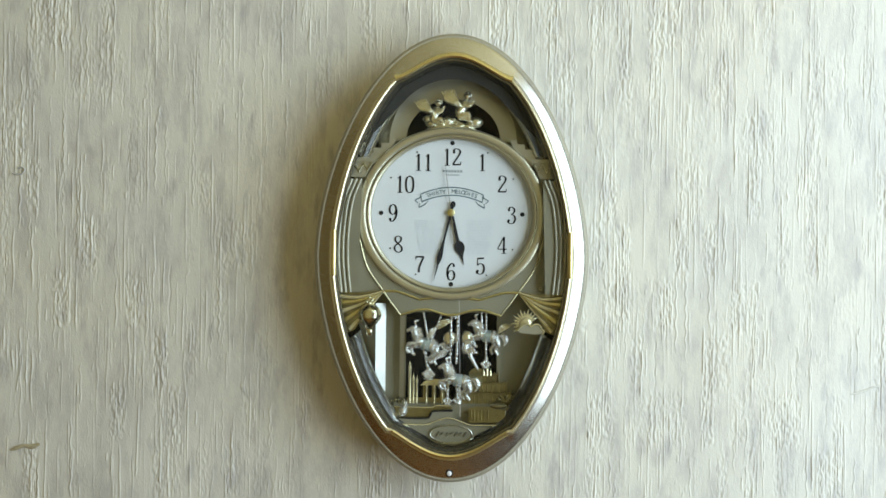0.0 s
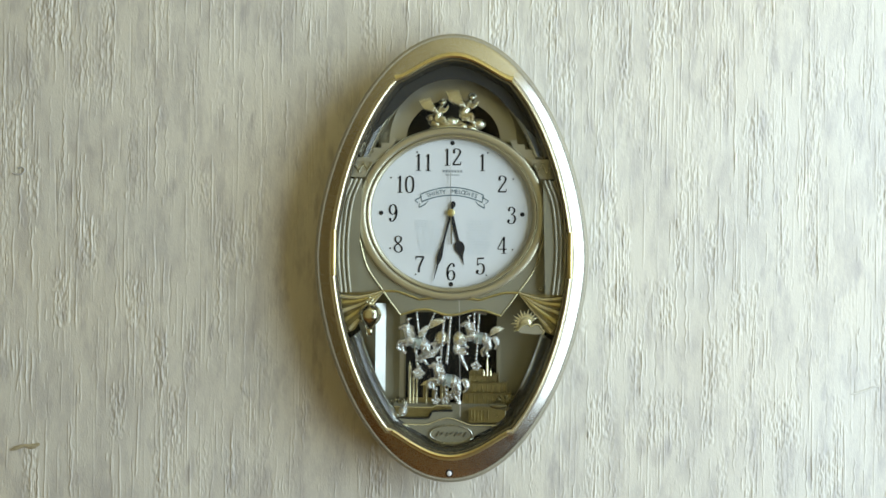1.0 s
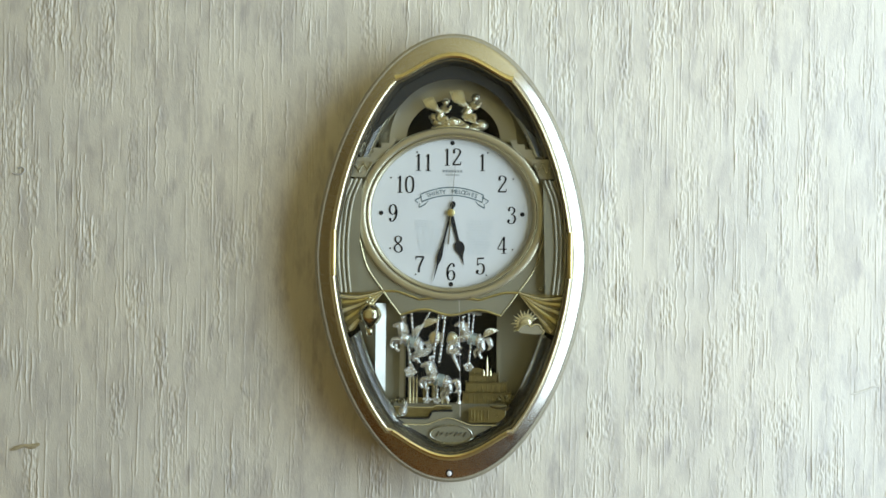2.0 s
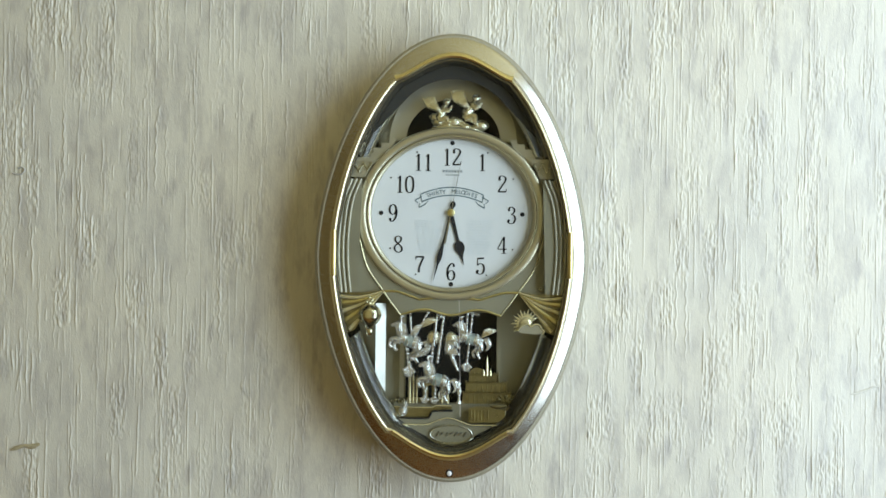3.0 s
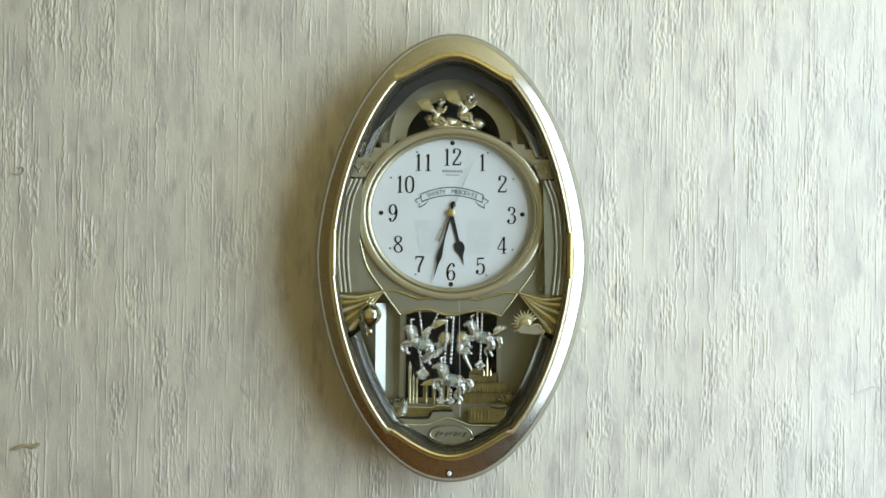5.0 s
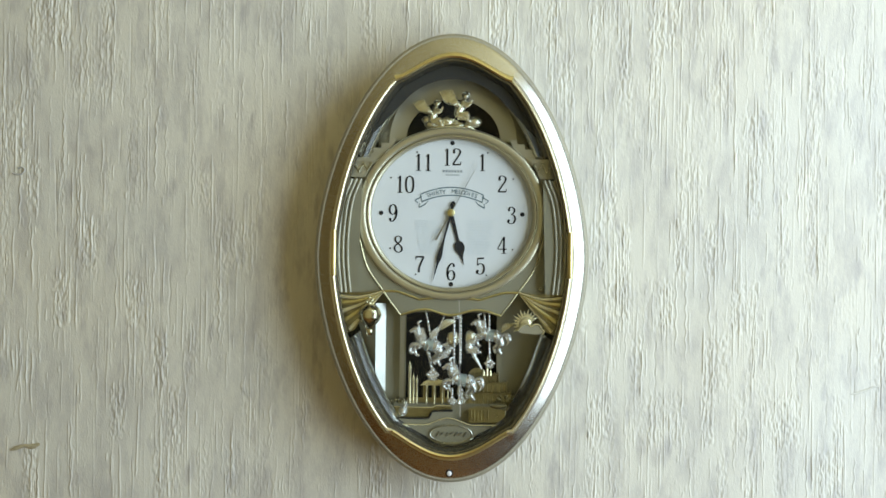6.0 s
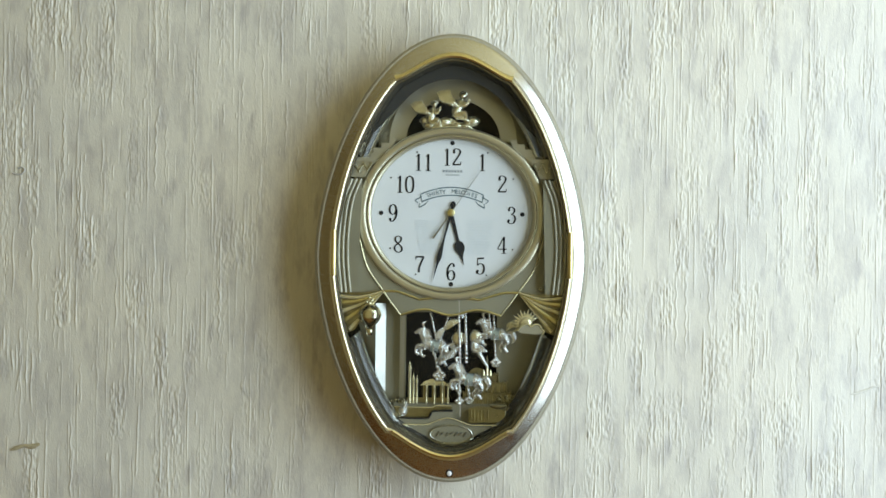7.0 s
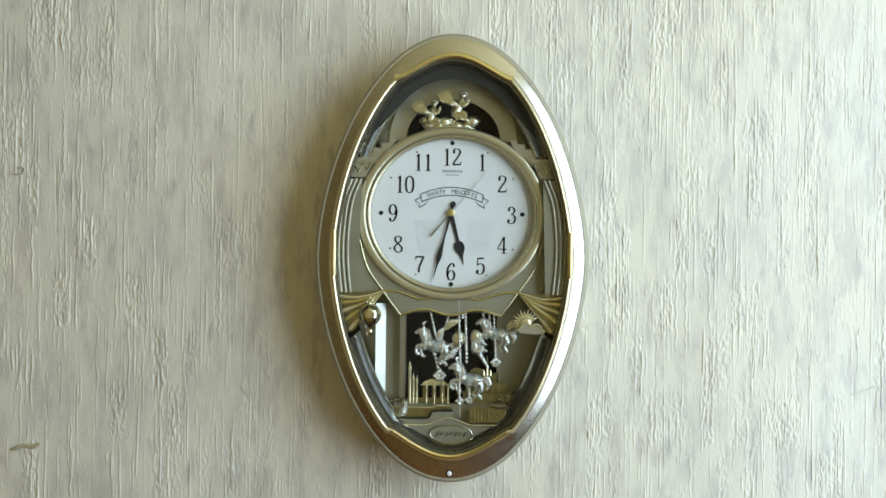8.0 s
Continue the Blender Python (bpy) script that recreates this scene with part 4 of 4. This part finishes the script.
    part("fountain", bm, SILVER, clock, "tiny silver fountain column")
    # hare
    bm = bmesh.new()
    c = view_at(-82, -350, -0.062)
    ball(bm, c, 8 * UNIT, 12, 8, 1.0, 0.8, 1.1)
    ball(bm, c + Vector((4, -2, 9)) * UNIT, 4.5 * UNIT, 10, 6)
    for d in (2, 6):
        tube(bm, [c + Vector((d, -2, 11)) * UNIT, c + Vector((d + 1, -1, 20)) * UNIT], [1.8 * UNIT, 0.6 * UNIT], 6)
    part("hare", bm, SILVER, clock, "tiny silver hare")
    bm = bmesh.new()
    rng = random.Random(9)
    for i in range(16):
        ball(bm, view_at(-112 + 34 * rng.random(), -330 - 14 * rng.random(), -0.045), rng.uniform(2, 4.5) * UNIT, 8, 5)
    part("bushes", bm, DARK_GOLD, clock, "gold clustered bushes")
    bm = bmesh.new()
    for i in range(16):
        ball(bm, view_at(84 + 28 * rng.random(), -322 - 16 * rng.random(), -0.044), rng.uniform(2, 4.5) * UNIT, 8, 5)
    part("bushes", bm, DARK_GOLD, clock, "gold clustered bushes")
    # apron with its oval plaque
    bm = bmesh.new()
    apron = [(-106, -374), (-40, -374)] + smooth2([(-36, -373), (-2, -362), (34, -373)], 6) + [(40, -374), (104, -374), (78, -402), (40, -424), (0, -430), (-42, -422), (-82, -400)]
    plate(bm, [apron], -0.040, -0.058)
    part("apron", bm, OLIVE, clock, "champagne apron under the scenery", smooth=False)
    bm = bmesh.new()
    bead(bm, [(-86, -374), (-40, -374)] + smooth2([(-36, -373), (-2, -362), (34, -373)], 6) + [(40, -374), (84, -374)], -0.0585, 1.6)
    part("apron_moulding", bm, PALE_GOLD, clock, "pale gold ridge line")
    bm = bmesh.new()
    plate(bm, [arc2(3.5, -390, 37, 15.5, 0, 360, 40)[:-1]], -0.057, -0.060)
    plaque = part("plaque", bm, OLIVE, clock, "small oval plaque with unreadable relief", smooth=False)
    bm = bmesh.new()
    bead(bm, arc2(3.5, -390, 37, 15.5, 0, 360, 40), -0.0602, 1.2)
    part("plaque_edge", bm, CHAMPAGNE, plaque)
    bm = bmesh.new()
    for i in range(7):
        x = -22 + 8 * i
        bead(bm, [(x, -394 + (i % 2) * 3), (x + 5, -386 - (i % 3))], -0.0605, 1.8, 6)
    part("plaque_bar", bm, STEEL, plaque)
    # balloon
    bm = bmesh.new()
    c = view_at(-143, -182, -0.0655)
    rings = []
    prof = ((0.2, 20), (9, 18.5), (16, 12), (19, 3), (17.5, -6), (12, -14), (7, -20), (5.5, -22))
    for r, z in prof:
        rings.append([c + Vector((r * (1 + 0.08 * math.cos(8 * a)) * math.cos(a), 0.7 * r * math.sin(a), z)) * UNIT for a in (2 * math.pi * i / 32 for i in range(32))])
    loft(bm, rings, True, True, True)
    balloon = part("balloon", bm, BALLOON, clock, "pale gold hot-air balloon ornament")
    bm = bmesh.new()
    loft(bm, [[c + Vector((r * math.cos(a), 0.7 * r * math.sin(a), z)) * UNIT for a in (2 * math.pi * i / 16 for i in range(16))] for r, z in ((6, -24), (6.5, -27), (5, -34), (4, -35))], True, True, True)
    for d in (-5, 0, 5):
        tube(bm, [c + Vector((d * 1.2, -3, -19)) * UNIT, c + Vector((d, -3, -26)) * UNIT], 0.8 * UNIT, 5)
    part("basket", bm, BALLOON, balloon)
    bm = bmesh.new()
    for x, z, r in ((0, 22, 4.5), (-5, 24, 3), (4, 27, 3.5), (0, 32, 2.5)):
        ball(bm, c + Vector((x, -1, z)) * UNIT, r * UNIT, 8, 6)
    part("crown", bm, PALE_GOLD, balloon)
    # sun behind a cloud
    bm = bmesh.new()
    c = view_at(133, -193, -0.0640)
    ball(bm, c, 13 * UNIT, 20, 8, 1, 0.4, 1)
    for i in range(12):
        a = radians(28 + 17 * i)
        d = Vector((math.cos(a), 0, math.sin(a)))
        reach = 23 + 3 * (i % 2)
        tube(bm, [c + d * 11 * UNIT, c + d * 16 * UNIT, c + d * reach * UNIT], [2.9 * UNIT, 2.6 * UNIT, 0.3 * UNIT], 6)
    sun = part("sun_ornament", bm, PALE_GOLD, clock, "pale gold sun with pointed rays behind a cloud")
    bm = bmesh.new()
    edge = smooth2([(-14, -13), (-6, -4), (4, -1), (10, -5), (17, -1), (25, -3), (29, -9), (33, -12), (31, -17), (22, -19), (6, -18), (-8, -17)], 4)
    plate(bm, [[(133 + x, -193 + z) for x, z in edge]], -0.0640, -0.0690)
    cloud = part("cloud", bm, COLUMN, sun, "flat champagne cloud", smooth=False)
    bm = bmesh.new()
    bead(bm, [(133 + x, -193 + z) for x, z in edge[:34]], -0.0692, 1.7, 6)
    part("cloud_edge", bm, PALE_GOLD, cloud)


build_scenery()


# ---- marks on the wall ----
def build_wall_marks():
    bm = bmesh.new()
    z0 = CLOCK_Z
    def w(x, z, y):
        k = (y - EYE_Y) / (-0.055 - EYE_Y)
        return Vector(((AXIS_X + (x - AXIS_X) * k) * UNIT, y, z0 + (AXIS_Z + (z - AXIS_Z) * k) * UNIT))
    pts = smooth2([(-776, -428), (-765, -424), (-752, -420), (-738, -421), (-724, -416)], 5)
    tube(bm, [w(x, z, -0.0042) for x, z in pts], [k * UNIT for k in np.interp(np.linspace(0, 1, len(pts)), (0, 0.2, 0.5, 0.8, 1), (1, 4, 3, 5, 2))], 8, squash=0.25)
    tagged(mesh_object("torn_paper_scar", bm, BRASS_STAIN), "yellowed scar torn in the wallpaper", "wall mark")
    bm = bmesh.new()
    pts = smooth2([(-778, 62), (-768, 60), (-760, 63), (-757, 69), (-762, 73), (-769, 71)], 5)
    tube(bm, [w(x, z, -0.0045) for x, z in pts], 1.6 * UNIT, 8)
    tagged(mesh_object("wire_hook", bm, DULL_WIRE), "thin curled wire hook in the wallpaper", "hook")
    bm = bmesh.new()
    pts = smooth2([(711, -311), (722, -309), (737, -304), (750, -298), (763, -296)], 5)
    tube(bm, [w(x, z, -0.0036) for x, z in pts], [k * UNIT for k in np.interp(np.linspace(0, 1, len(pts)), (0, 0.3, 0.7, 1), (0.8, 2.2, 1.8, 0.5))], 8, squash=0.35)
    tagged(mesh_object("paper_crease", bm, PAPER), "slanting crease in the off-white wallpaper", "wall mark")


build_wall_marks()


def motions():
    rows = [(i / 15, Matrix.Translation(PIVOT) @ Matrix.Rotation(-swing(i / 15), 4, "Y")) for i in range(121)]
    walk(pendulum, rows)
    times = [i * 0.5 for i in range(17)]
    for ob, start, rate in ((second_hand, -7.5, 6.0), (minute_hand, 193.6, 0.1), (hour_hand, 165.4, 0.1 / 12)):
        at = ob.location.copy()
        walk(ob, [(t, Matrix.Translation(at) @ Matrix.Rotation(radians(start + rate * t), 4, "Y")) for t in times])


motions()
